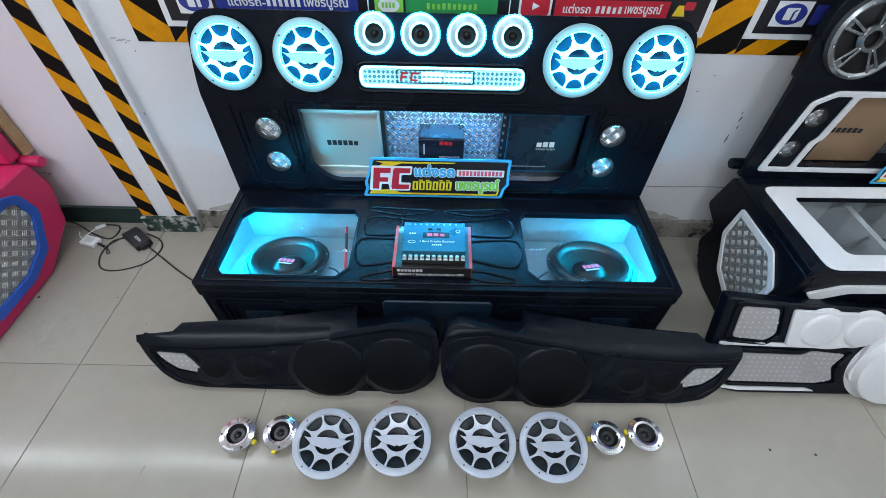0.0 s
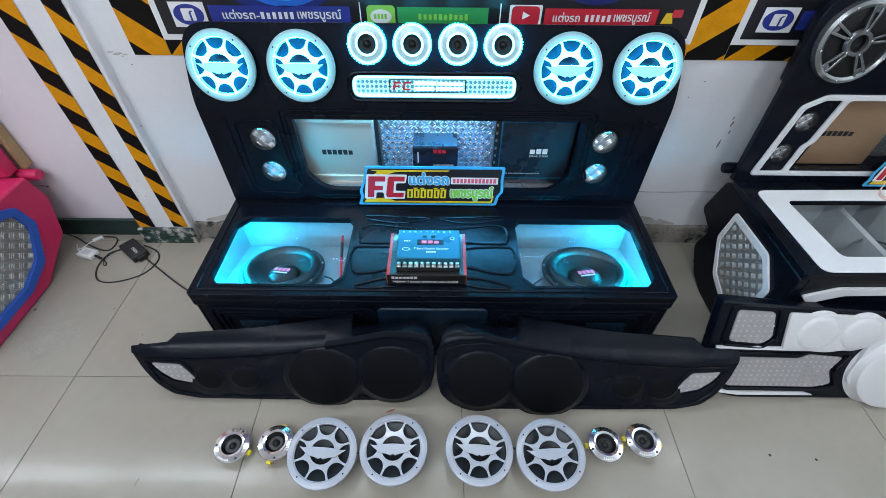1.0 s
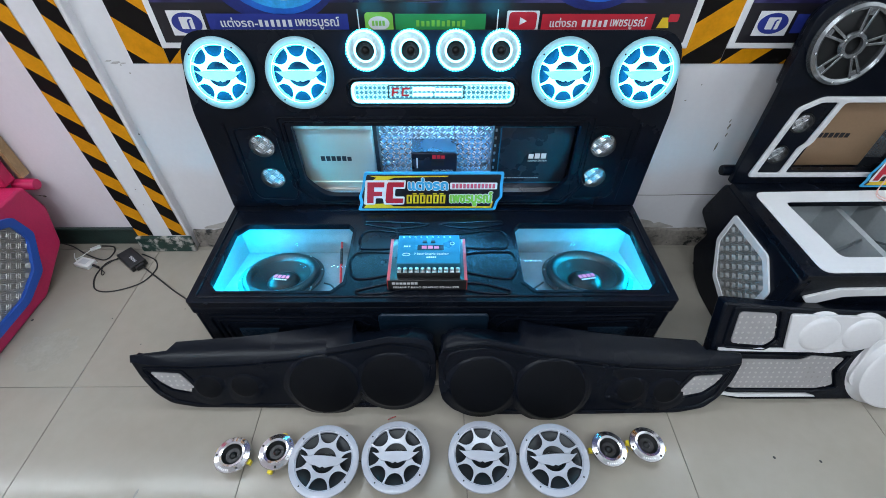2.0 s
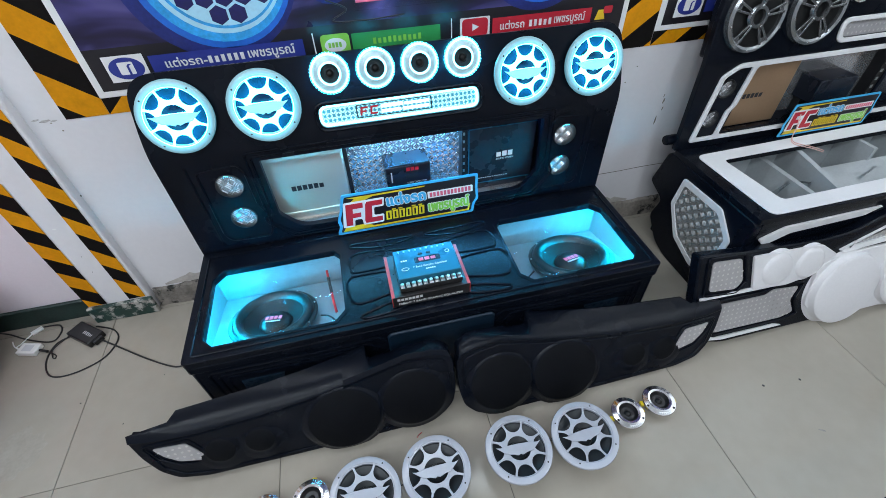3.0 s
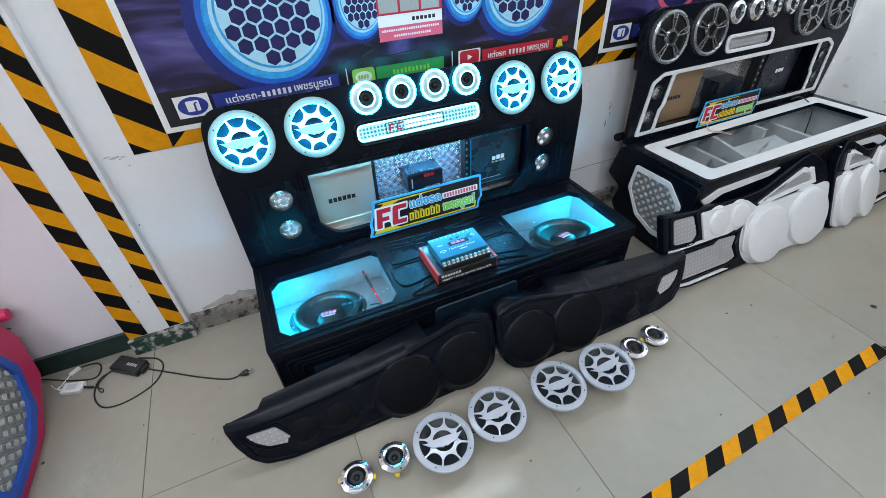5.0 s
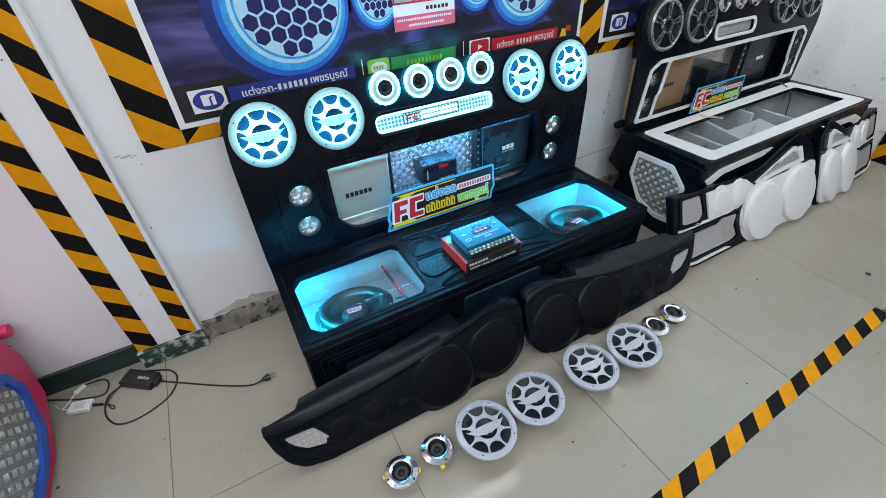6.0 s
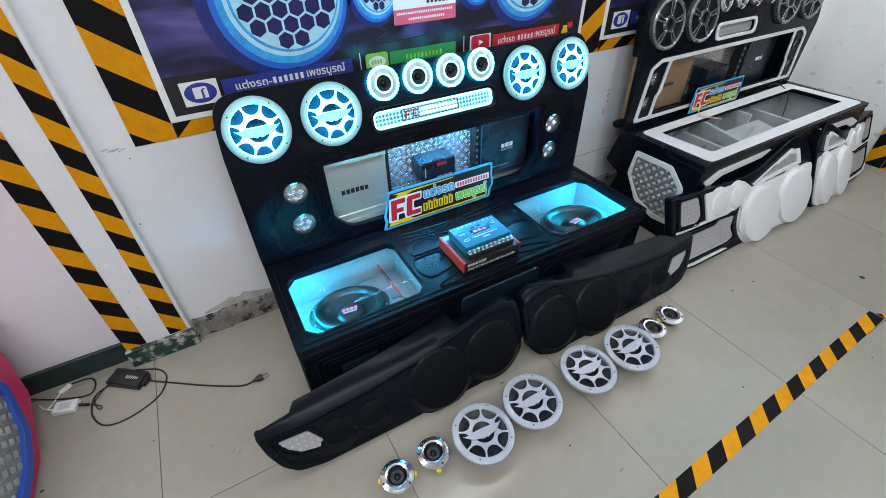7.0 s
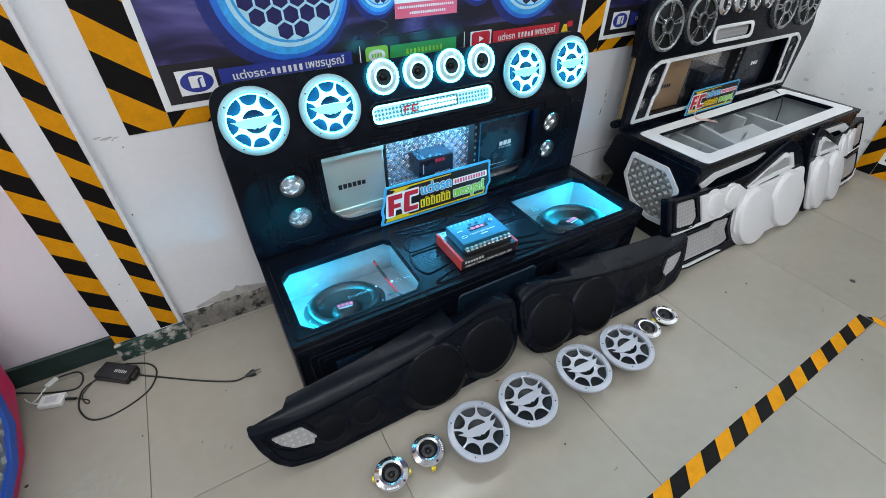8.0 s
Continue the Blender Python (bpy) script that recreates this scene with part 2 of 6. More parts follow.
def floor_material():
    m = mat("polished_porcelain", (0.308, 0.279, 0.234), 0.12, vary=0.07, scale=3.0, fine=25, spec=0.22, rough_vary=0.03)
    nt = m.node_tree
    b = nt.nodes["Principled BSDF"]
    old = b.inputs["Base Color"].links[0].from_socket
    info, mul, mr = nt.nodes.new("ShaderNodeObjectInfo"), nt.nodes.new("ShaderNodeMix"), nt.nodes.new("ShaderNodeMapRange")
    mul.data_type, mul.blend_type = "RGBA", "MULTIPLY"
    mul.inputs[0].default_value = 1.0
    mr.inputs["To Min"].default_value, mr.inputs["To Max"].default_value = 0.94, 1.04
    nt.links.new(info.outputs["Random"], mr.inputs["Value"])
    nt.links.new(old, mul.inputs[6])
    nt.links.new(mr.outputs[0], mul.inputs[7])
    # scuffs
    co, n3, r3 = nt.nodes.new("ShaderNodeTexCoord"), nt.nodes.new("ShaderNodeTexNoise"), nt.nodes.new("ShaderNodeValToRGB")
    geo = nt.nodes.new("ShaderNodeNewGeometry")
    n3.inputs["Scale"].default_value, n3.inputs["Detail"].default_value, n3.inputs["Roughness"].default_value = 7.0, 9, 0.7
    nt.links.new(geo.outputs["Position"], n3.inputs["Vector"])
    r3.color_ramp.elements[0].position, r3.color_ramp.elements[1].position = 0.66, 0.74
    r3.color_ramp.elements[1].color = (0.35, 0.35, 0.35, 1)
    nt.links.new(n3.outputs["Fac"], r3.inputs[0])
    dm = nt.nodes.new("ShaderNodeMix")
    dm.data_type = "RGBA"
    dm.inputs[7].default_value = (0.33, 0.30, 0.26, 1)
    nt.links.new(r3.outputs[0], dm.inputs[0])
    nt.links.new(mul.outputs[2], dm.inputs[6])
    nt.links.new(dm.outputs[2], b.inputs["Base Color"])
    return m


TILE = floor_material()

# ---- building helpers ----
HOME = {}


def thing(name, label, category, at=(0, 0, 0), group="", kind=""):
    ob = new(name)
    ob.empty_display_size = 0.05
    ob.location = at
    HOME[ob.name] = Vector(at)
    return tagged(ob, label, category, group, kind)


def finish(bm, name, material, angle=38):
    me = bpy.data.meshes.new(name)
    bmesh.ops.recalc_face_normals(bm, faces=bm.faces[:])
    for f in bm.faces:
        f.smooth = True
    bm.to_mesh(me)
    bm.free()
    me.set_sharp_from_angle(angle=radians(angle))
    for one in material if isinstance(material, (list, tuple)) else [material]:
        me.materials.append(one)
    return me


def part(name, bm, material, parent, label="", bevel=0.0, kind=""):
    """One mesh under a thing or a part; bm is in the place's own metres."""
    home = HOME[parent.name]
    bmesh.ops.translate(bm, vec=-home, verts=bm.verts[:])
    ob = new(name, finish(bm, name, material))
    ob.parent = parent
    HOME[ob.name] = home
    if bevel:
        mod = ob.modifiers.new("soft_edges", "BEVEL")
        mod.width, mod.segments, mod.limit_method, mod.angle_limit = bevel, 2, "ANGLE", radians(40)
    if label:
        tagged(ob, label)
    if name in ("writing", "fine_print", "mark", "price_writing", "picture"):
        kind = "stuff"
    if kind:
        tagged(ob, kind=kind)
    return ob


def solid(name, bm, material, label, category="", kind="", group="", at=None, bevel=0.0):
    """A thing that is one mesh."""
    at = Vector(at) if at else Vector((0, 0, 0))
    bmesh.ops.translate(bm, vec=-at, verts=bm.verts[:])
    ob = new(name, finish(bm, name, material))
    ob.location = at
    HOME[ob.name] = at
    if bevel:
        mod = ob.modifiers.new("soft_edges", "BEVEL")
        mod.width, mod.segments, mod.limit_method, mod.angle_limit = bevel, 2, "ANGLE", radians(40)
    return tagged(ob, label, category, group, kind)


def box(x0, x1, y0, y1, z0, z1, bm=None, m=None):
    bm = bm or bmesh.new()
    v = [bm.verts.new((x, y, z)) for x in (x0, x1) for y in (y0, y1) for z in (z0, z1)]
    for a in ((0, 1, 3, 2), (4, 6, 7, 5), (0, 4, 5, 1), (2, 3, 7, 6), (0, 2, 6, 4), (1, 5, 7, 3)):
        bm.faces.new([v[i] for i in a])
    if m:
        bmesh.ops.transform(bm, matrix=m, verts=v)
    return bm


def circle(cx, cy, r, n=32, start=0.0, sweep=360.0, ry=None):
    full = abs(sweep) >= 360
    k = n if full else n + 1
    return [(cx + r * math.cos(radians(start + sweep * i / n)), cy + (ry or r) * math.sin(radians(start + sweep * i / n))) for i in range(k)]


def fillet(pts, r, n=4):
    """Rounds the corners of a closed outline; a point may carry its own radius."""
    out, m = [], len(pts)
    for i, p in enumerate(pts):
        rad = p[2] if len(p) > 2 else r
        p0, p1, p2 = Vector(pts[i - 1][:2]), Vector(p[:2]), Vector(pts[(i + 1) % m][:2])
        a, b = p0 - p1, p2 - p1
        cut = min(rad, a.length * 0.48, b.length * 0.48)
        if cut < 1e-5:
            out.append(tuple(p1))
            continue
        s, e = p1 + a.normalized() * cut, p1 + b.normalized() * cut
        for k in range(n + 1):
            t = k / n
            q = s * (1 - t) ** 2 + p1 * 2 * t * (1 - t) + e * t ** 2
            out.append((q.x, q.y))
    return out


def slab(outer, holes, thick, m=None, bm=None):
    """A plate of that outline with holes through it; its back lies at 0, its front at thick."""
    bm = bm or bmesh.new()
    if not holes:
        vs = [bm.verts.new((x, y, 0)) for x, y in outer]
        faces = [bm.faces.new(vs)]
    else:
        edges, vs = [], []
        for loop in (outer, *holes):
            ring = [bm.verts.new((x, y, 0)) for x, y in loop]
            vs += ring
            edges += [bm.edges.new((ring[i - 1], ring[i])) for i in range(len(ring))]
        faces = [g for g in bmesh.ops.triangle_fill(bm, use_beauty=True, use_dissolve=False, edges=edges)["geom"] if isinstance(g, bmesh.types.BMFace)]
    new_geom = bmesh.ops.extrude_face_region(bm, geom=faces)["geom"]
    up = [g for g in new_geom if isinstance(g, bmesh.types.BMVert)]
    bmesh.ops.translate(bm, vec=(0, 0, thick), verts=up)
    if m:
        bmesh.ops.transform(bm, matrix=m, verts=vs + up)
    return bm


def sheet(outer, m, bm=None):
    """A flat printed patch."""
    bm = bm or bmesh.new()
    vs = [bm.verts.new(m @ Vector((x, y, 0))) for x, y in outer]
    bm.faces.new(vs)
    return bm


def rect(x0, x1, y0, y1):
    return [(x0, y0), (x1, y0), (x1, y1), (x0, y1)]


def lathe(profile, m=None, n=40, bm=None, close=False):
    """A turned form; profile is (radius, height)."""
    bm = bm or bmesh.new()
    rings = []
    for r, z in profile:
        if r < 1e-6:
            rings.append([bm.verts.new((0, 0, z))])
        else:
            rings.append([bm.verts.new((r * math.cos(math.tau * i / n), r * math.sin(math.tau * i / n), z)) for i in range(n)])
    for a, b in zip(rings, rings[1:]):
        for i in range(n):
            q = [a[i % len(a)], a[(i + 1) % len(a)], b[(i + 1) % len(b)], b[i % len(b)]]
            q = list(dict.fromkeys(q))
            if len(q) > 2:
                bm.faces.new(q)
    if m:
        bmesh.ops.transform(bm, matrix=m, verts=[v for r in rings for v in r])
    return bm


def smooth_path(pts, closed=False, n=6):
    p = [Vector(q) for q in pts]
    out, k = [], len(p)
    for i in range(k if closed else k - 1):
        a = p[i - 1] if closed or i > 0 else p[0]
        b, c = p[i], p[(i + 1) % k]
        d = p[(i + 2) % k] if closed or i + 2 < k else p[-1]
        for j in range(n):
            t = j / n
            out.append(0.5 * ((2 * b) + (c - a) * t + (2 * a - 5 * b + 4 * c - d) * t * t + (3 * b - a - 3 * c + d) * t ** 3))
    if not closed:
        out.append(p[-1])
    return out


def tube(pts, r, closed=False, n=7, bm=None):
    bm = bm or bmesh.new()
    p = [Vector(q) for q in pts]
    rings, k = [], len(p)
    side = Vector((0.13, 0.31, 0.94))
    for i in range(k):
        a = p[i - 1] if closed or i else p[0]
        b = p[(i + 1) % k] if closed or i < k - 1 else p[-1]
        d = (b - a).normalized() if (b - a).length > 1e-9 else Vector((1, 0, 0))
        u = side - d * side.dot(d)
        u = u.normalized() if u.length > 1e-4 else d.orthogonal().normalized()
        w = d.cross(u)
        rings.append([bm.verts.new(p[i] + r * (u * math.cos(math.tau * j / n) + w * math.sin(math.tau * j / n))) for j in range(n)])
    for i in range(k if closed else k - 1):
        a, b = rings[i], rings[(i + 1) % k]
        for j in range(n):
            bm.faces.new((a[j], a[(j + 1) % n], b[(j + 1) % n], b[j]))
    if not closed:
        bm.faces.new(rings[0])
        bm.faces.new(rings[-1])
    return bm


def inside(poly, x, y):
    hit = False
    for i in range(len(poly)):
        (x0, y0), (x1, y1) = poly[i - 1][:2], poly[i][:2]
        if (y0 > y) != (y1 > y) and x < (x1 - x0) * (y - y0) / (y1 - y0) + x0:
            hit = not hit
    return hit


def treads(outline, m, pitch=0.0135, count=1):
    """The raised bars of a checker plate within an outline: count bars side by side, turned by cell."""
    length, width, height = 1.02 * pitch, 0.38 * pitch, 0.13 * pitch
    if count == 0:
        length, width, height, count = 0.5 * pitch, 0.34 * pitch, 0.06 * pitch, 1
    elif count > 1:
        length, width, height = 0.98 * pitch, 0.72 * pitch / count, 0.10 * pitch
    xs, ys = [p[0] for p in outline], [p[1] for p in outline]
    verts, faces = [], []
    nx, ny = int((max(xs) - min(xs)) / pitch) + 1, int((max(ys) - min(ys)) / pitch) + 1
    for i in range(nx):
        for j in range(ny):
            for n in range(count):
                a = radians(45 if (i + j) % 2 else -45)
                c, s = math.cos(a), math.sin(a)
                side = (n - (count - 1) / 2) * 0.86 * pitch / count
                cx, cy = min(xs) + (i + 0.5) * pitch - side * s, min(ys) + (j + 0.5) * pitch + side * c
                if not inside(outline, cx, cy):
                    continue
                base = len(verts)
                for lx, ly, lz in ((-length / 2, 0, 0), (-length / 4, -width / 2, 0), (length / 4, -width / 2, 0), (length / 2, 0, 0), (length / 4, width / 2, 0), (-length / 4, width / 2, 0), (-length / 4, 0, height), (length / 4, 0, height)):
                    verts.append(m @ Vector((cx + lx * c - ly * s, cy + lx * s + ly * c, lz)))
                for f in ((0, 1, 6), (1, 2, 7, 6), (2, 3, 7), (3, 4, 7), (4, 5, 6, 7), (5, 0, 6)):
                    faces.append([base + k for k in f])
    me = bpy.data.meshes.new("treads")
    me.from_pydata(verts, [], faces)
    bm = bmesh.new()
    bm.from_mesh(me)
    bpy.data.meshes.remove(me)
    return bm


def checker_panel(name, outline, m, parent, material=None, label="", thick=0.003, pitch=0.0135, tread_material=None, count=1):
    """A checker plate: a thin sheet, with its raised bars as one part."""
    plate = part(name, slab(outline, [], thick, m), material or ALU, parent, label)
    part("tread", treads(outline, m @ pose(0, 0, thick), pitch, count), tread_material or material or ALU, plate, kind="stuff")
    return plate


def wall_plane(y):
    """A plane that faces the room: its x is x, its y is up, its z comes out of the wall."""
    return pose(0, y, 0, 90, 0, 0)


# ---- the room ----
ROOM_X0, ROOM_X1, ROOM_Y0, CEIL = -3.0, 3.70, -4.2, 2.85
solid("wall_north", box(0.147, ROOM_X1 + 0.15, 0.631, 0.77, 0, CEIL), WALL_PAINT, "white painted shop wall with scuffs", kind="structure")
solid("wall_north_recess", box(ROOM_X0 - 0.15, -0.057, 0.645, 0.77, 0, CEIL), WALL_PINK, "faintly pink painted wall beside the pillar", kind="structure")
solid("pillar", box(-0.057, 0.147, 0.602, 0.77, 0, CEIL), WALL_PAINT, "white painted pillar in the wall with hazard tapes", kind="structure", bevel=0.004)
solid("wall_east", box(ROOM_X1, ROOM_X1 + 0.15, ROOM_Y0, 0.631, 0, CEIL), WALL_SCUFFED, "white painted side wall with grey scuffs", kind="structure")
solid("wall_west", box(ROOM_X0 - 0.15, ROOM_X0, ROOM_Y0, 0.645, 0, CEIL), WALL_PAINT, "white painted side wall", kind="structure")
solid("wall_south", box(ROOM_X0 - 0.15, ROOM_X1 + 0.15, ROOM_Y0 - 0.15, ROOM_Y0, 0, CEIL), WALL_PAINT, "white painted wall", kind="structure")
solid("ceiling", box(ROOM_X0 - 0.15, ROOM_X1 + 0.15, ROOM_Y0 - 0.15, 0.77, CEIL, CEIL + 0.1), CEIL_PAINT, "plain white ceiling", kind="structure")
# Every tube gets a housing, the added rows out of view too.
for tx, ty in TUBES:
    fix = thing("ceiling_light", "unseen white fluorescent batten light on the ceiling", "ceiling light", (tx, ty, CEIL), "ceiling lights")
    part("housing", box(tx - 0.62, tx + 0.62, ty - 0.03, ty + 0.03, 2.81, CEIL), WHITE_TRIM, fix, bevel=0.006)

# skirting: dark green on the recess and pillar, bare broken plaster along the rest
solid("baseboard", box(ROOM_X0, -0.062, 0.632, 0.645, 0.0, 0.082), GREEN_BASE, "dark green painted skirting", kind="structure", bevel=0.003)
solid("baseboard_pillar", box(-0.062, 0.152, 0.586, 0.602, 0.0, 0.075), GREEN_WORN, "chipped dark green skirting on the pillar", kind="structure", bevel=0.004)


def rough_strip(x0, x1, y_back, z1, seed, n=60):
    """A strip of broken plaster with an uneven top and face."""
    bm = bmesh.new()
    rows = []
    for i in range(n + 1):
        x = x0 + (x1 - x0) * i / n
        h = z1 + 0.014 * noise.noise((x * 7, seed, 0)) + 0.007 * noise.noise((x * 40, seed, 1))
        d = 0.016 + 0.007 * noise.noise((x * 14, seed, 2))
        ring = []
        for k, (yy, zz) in enumerate(((0, 0), (-d - 0.003, 0), (-d, h * 0.4), (-d + 0.004, h * 0.9), (-0.003, h), (0, h))):
            ring.append(bm.verts.new((x, y_back + yy + 0.003 * noise.noise((x * 30, zz * 40, k)), zz)))
        rows.append(ring)
    for a, b in zip(rows, rows[1:]):
        for k in range(5):
            bm.faces.new((a[k], a[k + 1], b[k + 1], b[k]))
    return bm


solid("baseboard_broken", rough_strip(0.153, 3.69, 0.633, 0.085, 3.0, 220), CONCRETE, "broken grey plaster strip where the skirting came off", kind="structure")
for k, (x0, x1) in enumerate(((0.20, 0.46), (1.80, 2.06))):
    top = [(x0 + (x1 - x0) * i / 16, 0.092 + (0.030 + 0.022 * noise.noise((i * 0.6, k, 3.0))) * math.sin(math.pi * i / 16)) for i in range(17)]
    solid("paint_flaking", sheet([(x0, 0.085), (x1, 0.085)] + top[::-1], wall_plane(0.6303)), mat("bare_plaster_patch", (0.46, 0.43, 0.40), 0.8, vary=0.25, scale=22, bump=0.6, bump_scale=70), "patch of flaked paint above the skirting", kind="structure")
solid("wall_crack", tube(smooth_path([(1.75, 0.6305, 0.25), (1.95, 0.6305, 0.247), (2.1, 0.6305, 0.25), (2.3, 0.6305, 0.246)]), 0.0012), GROUT, "thin horizontal crack in the wall paint", kind="structure")
bmc = bmesh.new()
for cx, cz, s in ((0.19, 0.737, 1.0), (0.17, 0.742, 0.7), (0.21, 0.735, 0.6)):
    sheet([(cx + s * 0.022 * math.cos(a * 0.7) * (0.6 + 0.4 * math.sin(3 * a)), cz + s * 0.006 * math.sin(a * 0.7) * (0.8 + 0.3 * math.cos(5 * a))) for a in range(9)], wall_plane(0.6300), bmc)
solid("paint_chip", bmc, mat("faint_paint_chip", (0.46, 0.44, 0.43), 0.7, vary=0.3, scale=60), "small chip in the wall paint beside the pillar", kind="structure")
bmc = bmesh.new()
for cx, cz, s in ((2.08, 0.53, 1.0), (2.075, 0.55, 0.6), (2.085, 0.50, 0.7)):
    sheet([(cx + s * 0.006 * math.cos(a * 0.7) * (0.6 + 0.4 * math.sin(3 * a)), cz + s * 0.016 * math.sin(a * 0.7) * (0.8 + 0.3 * math.cos(5 * a))) for a in range(9)], wall_plane(0.6300), bmc)
solid("paint_chip_long", bmc, CONCRETE, "upright chip in the white wall paint", kind="structure")




def blemish(name, spots, y, material, label):
    """Small uneven chips in the paint at one place of a wall: (x, z, width, height)."""
    bm = bmesh.new()
    for k, (cx, cz, w, h) in enumerate(spots):
        sheet([(cx + w * math.cos(a * 0.57) * (0.75 + 0.4 * noise.noise((a * 0.9, k, cx * 7))), cz + h * math.sin(a * 0.57) * (0.75 + 0.4 * noise.noise((a * 0.9, k, cz * 7)))) for a in range(11)], wall_plane(y), bm)
    return solid(name, bm, material, label, kind="structure")


blemish("wall_holes", [(0.105, 0.925, 0.003, 0.002), (0.112, 0.905, 0.003, 0.002), (0.125, 0.890, 0.003, 0.002), (0.133, 0.888, 0.002, 0.002), (0.045, 0.30, 0.003, 0.002), (0.04, 0.23, 0.003, 0.002), (0.165, 0.52, 0.003, 0.004), (0.065, 1.02, 0.003, 0.003)], 0.6012, GROUT, "small nail holes in the pillar paint")
blemish("paint_scuff", [(0.140, 0.86, 0.003, 0.018), (0.142, 0.78, 0.003, 0.012), (0.143, 0.50, 0.002, 0.03), (0.142, 0.33, 0.002, 0.02), (0.036, 0.42, 0.008, 0.004)], 0.6012, WALL_SCUFFED, "grey scuffs on the pillar's edge")
blemish("wall_dent", [(-0.345, 0.238, 0.011, 0.006), (-0.36, 0.240, 0.005, 0.003)], 0.6440, CONCRETE, "grey dent in the pinkish wall")
blemish("wall_marks", [(0.215, 0.706, 0.003, 0.003), (0.20, 0.73, 0.004, 0.002), (1.90, 0.62, 0.004, 0.003), (2.07, 0.455, 0.004, 0.022), (1.93, 0.67, 0.003, 0.002)], 0.6300, CONCRETE, "small marks in the white paint")
solid("recess_crack", tube([(-0.42, 0.6446, 0.242), (-0.38, 0.6446, 0.243), (-0.352, 0.6446, 0.240)], 0.0007), GROUT, "hairline crack in the pinkish wall", kind="structure")


# ---- hazard tapes ----
def hazard(length, width, bar, slant, m, ends=(0.0, 0.0), offset=0.0):
    """Yellow and black bars across a tape; slant is the sideways run of a bar. ends cut the two ends aslant."""
    bm = bmesh.new()
    k = int((length + abs(slant)) / bar) + 3
    for i in range(-k, k):
        x = i * bar + offset
        quad = [(x, 0.0), (x + bar, 0.0), (x + bar + slant, width), (x + slant, width)]
        clip = quad
        for sign, lim, run in ((1, 0.0, ends[0]), (-1, length, ends[1])):
            out = []
            for j in range(len(clip)):
                p, q = clip[j - 1], clip[j]
                dp, dq = sign * (p[0] - lim - run * p[1] / width), sign * (q[0] - lim - run * q[1] / width)
                if (dp >= 0) != (dq >= 0):
                    t = dp / (dp - dq)
                    out.append((p[0] + t * (q[0] - p[0]), p[1] + t * (q[1] - p[1])))
                if dq >= 0:
                    out.append(q)
            clip = out
            if len(clip) < 3:
                break
        if len(clip) < 3:
            continue
        clip = [c for j, c in enumerate(clip) if (Vector(c) - Vector(clip[j - 1])).length > 1e-6]
        if len(clip) < 3:
            continue
        f = bm.faces.new([bm.verts.new(m @ Vector((px, py, 0))) for px, py in clip])
        f.material_index = i % 2
    return bm


TAPE = [TAPE_YELLOW, TAPE_BLACK]


def tape_on(name, bm, label):
    return solid(name, bm, TAPE, label, "hazard tape", group="hazard tapes", kind="structure")


def up_tape(x0, x1, z0, z1, y, bar, slant, offset=0.0, ends=(0, 0)):
    """A tape that runs upward on a wall."""
    m = Matrix(((0, 1, 0, x0), (0, 0, -1, y), (1, 0, 0, z0), (0, 0, 0, 1)))
    return hazard(z1 - z0, x1 - x0, bar, slant, m, ends, offset)


tape_on("hazard_tape", up_tape(-0.055, 0.006, 0.076, 2.4, 0.600, 0.069, -0.055, -0.028), "yellow and black hazard tape running up the pillar")
tape_on("hazard_tape", up_tape(0.080, 0.134, 0.078, 2.4, 0.600, 0.069, -0.055, 0.04), "yellow and black hazard tape running up the pillar")
PY = 0.628
tape_on("hazard_tape", up_tape(0.240, 0.345, 0.735, 2.2, PY, 0.088, -0.085, 0.04, (0.0, 0)), "wide hazard tape round the poster")
tape_on("hazard_tape", up_tape(1.838, 1.952, 0.735, 2.2, PY, 0.088, 0.085, 0.02), "wide hazard tape between two posters")
flat = Matrix(((1, 0, 0, 0.346), (0, 0, -1, PY), (0, 1, 0, 0.735), (0, 0, 0, 1)))
tape_on("hazard_tape", hazard(1.492, 0.043, 0.088, 0.05, flat), "hazard tape along the poster's lower edge")
flat = Matrix(((1, 0, 0, 1.953), (0, 0, -1, PY), (0, 1, 0, 0.735), (0, 0, 0, 1)))
tape_on("hazard_tape", hazard(1.5, 0.043, 0.088, 0.05, flat), "hazard tape along the poster's lower edge")
tape_on("floor_tape", hazard(3.9, 0.047, 0.0705, 0.045, pose(-1.508, -0.741, 0.0012, 0, 0, 2.15), offset=-0.050), "worn yellow and black hazard tape stuck on the floor tiles")
m = Matrix(((0, 1, 0, 2.392), (-1, 0, 0, -0.566), (0, 0, 1, 0.0012), (0, 0, 0, 1)))
tape_on("floor_tape", hazard(0.8, 0.030, 0.0705, -0.03, m, (0.02, 0.0), 0.03), "worn yellow and black hazard tape stuck on the floor tiles")


# ---- posters ----
def poster(x0, x1, z0, z1, label):
    th = thing("poster", label, "poster", ((x0 + x1) / 2, 0.631, z0), "posters on the wall")
    part("backing", box(x0, x1, 0.6255, 0.6305, z0, z1), WHITE_PRINT, th, bevel=0.001)
    w = wall_plane(0.6248)
    part("print", sheet(rect(x0 + 0.018, x1 - 0.018, z0 + 0.016, z1 - 0.016), w), MUTED_PRINT, th)
    part("footer", sheet(rect(x0 + 0.018, x1 - 0.018, z0 + 0.016, z0 + 0.118), wall_plane(0.6244)), BLACK_PRINT, th)
    return th


W1, W2, W3, W4, W5 = (wall_plane(0.624 - 0.0005 * i) for i in range(5))


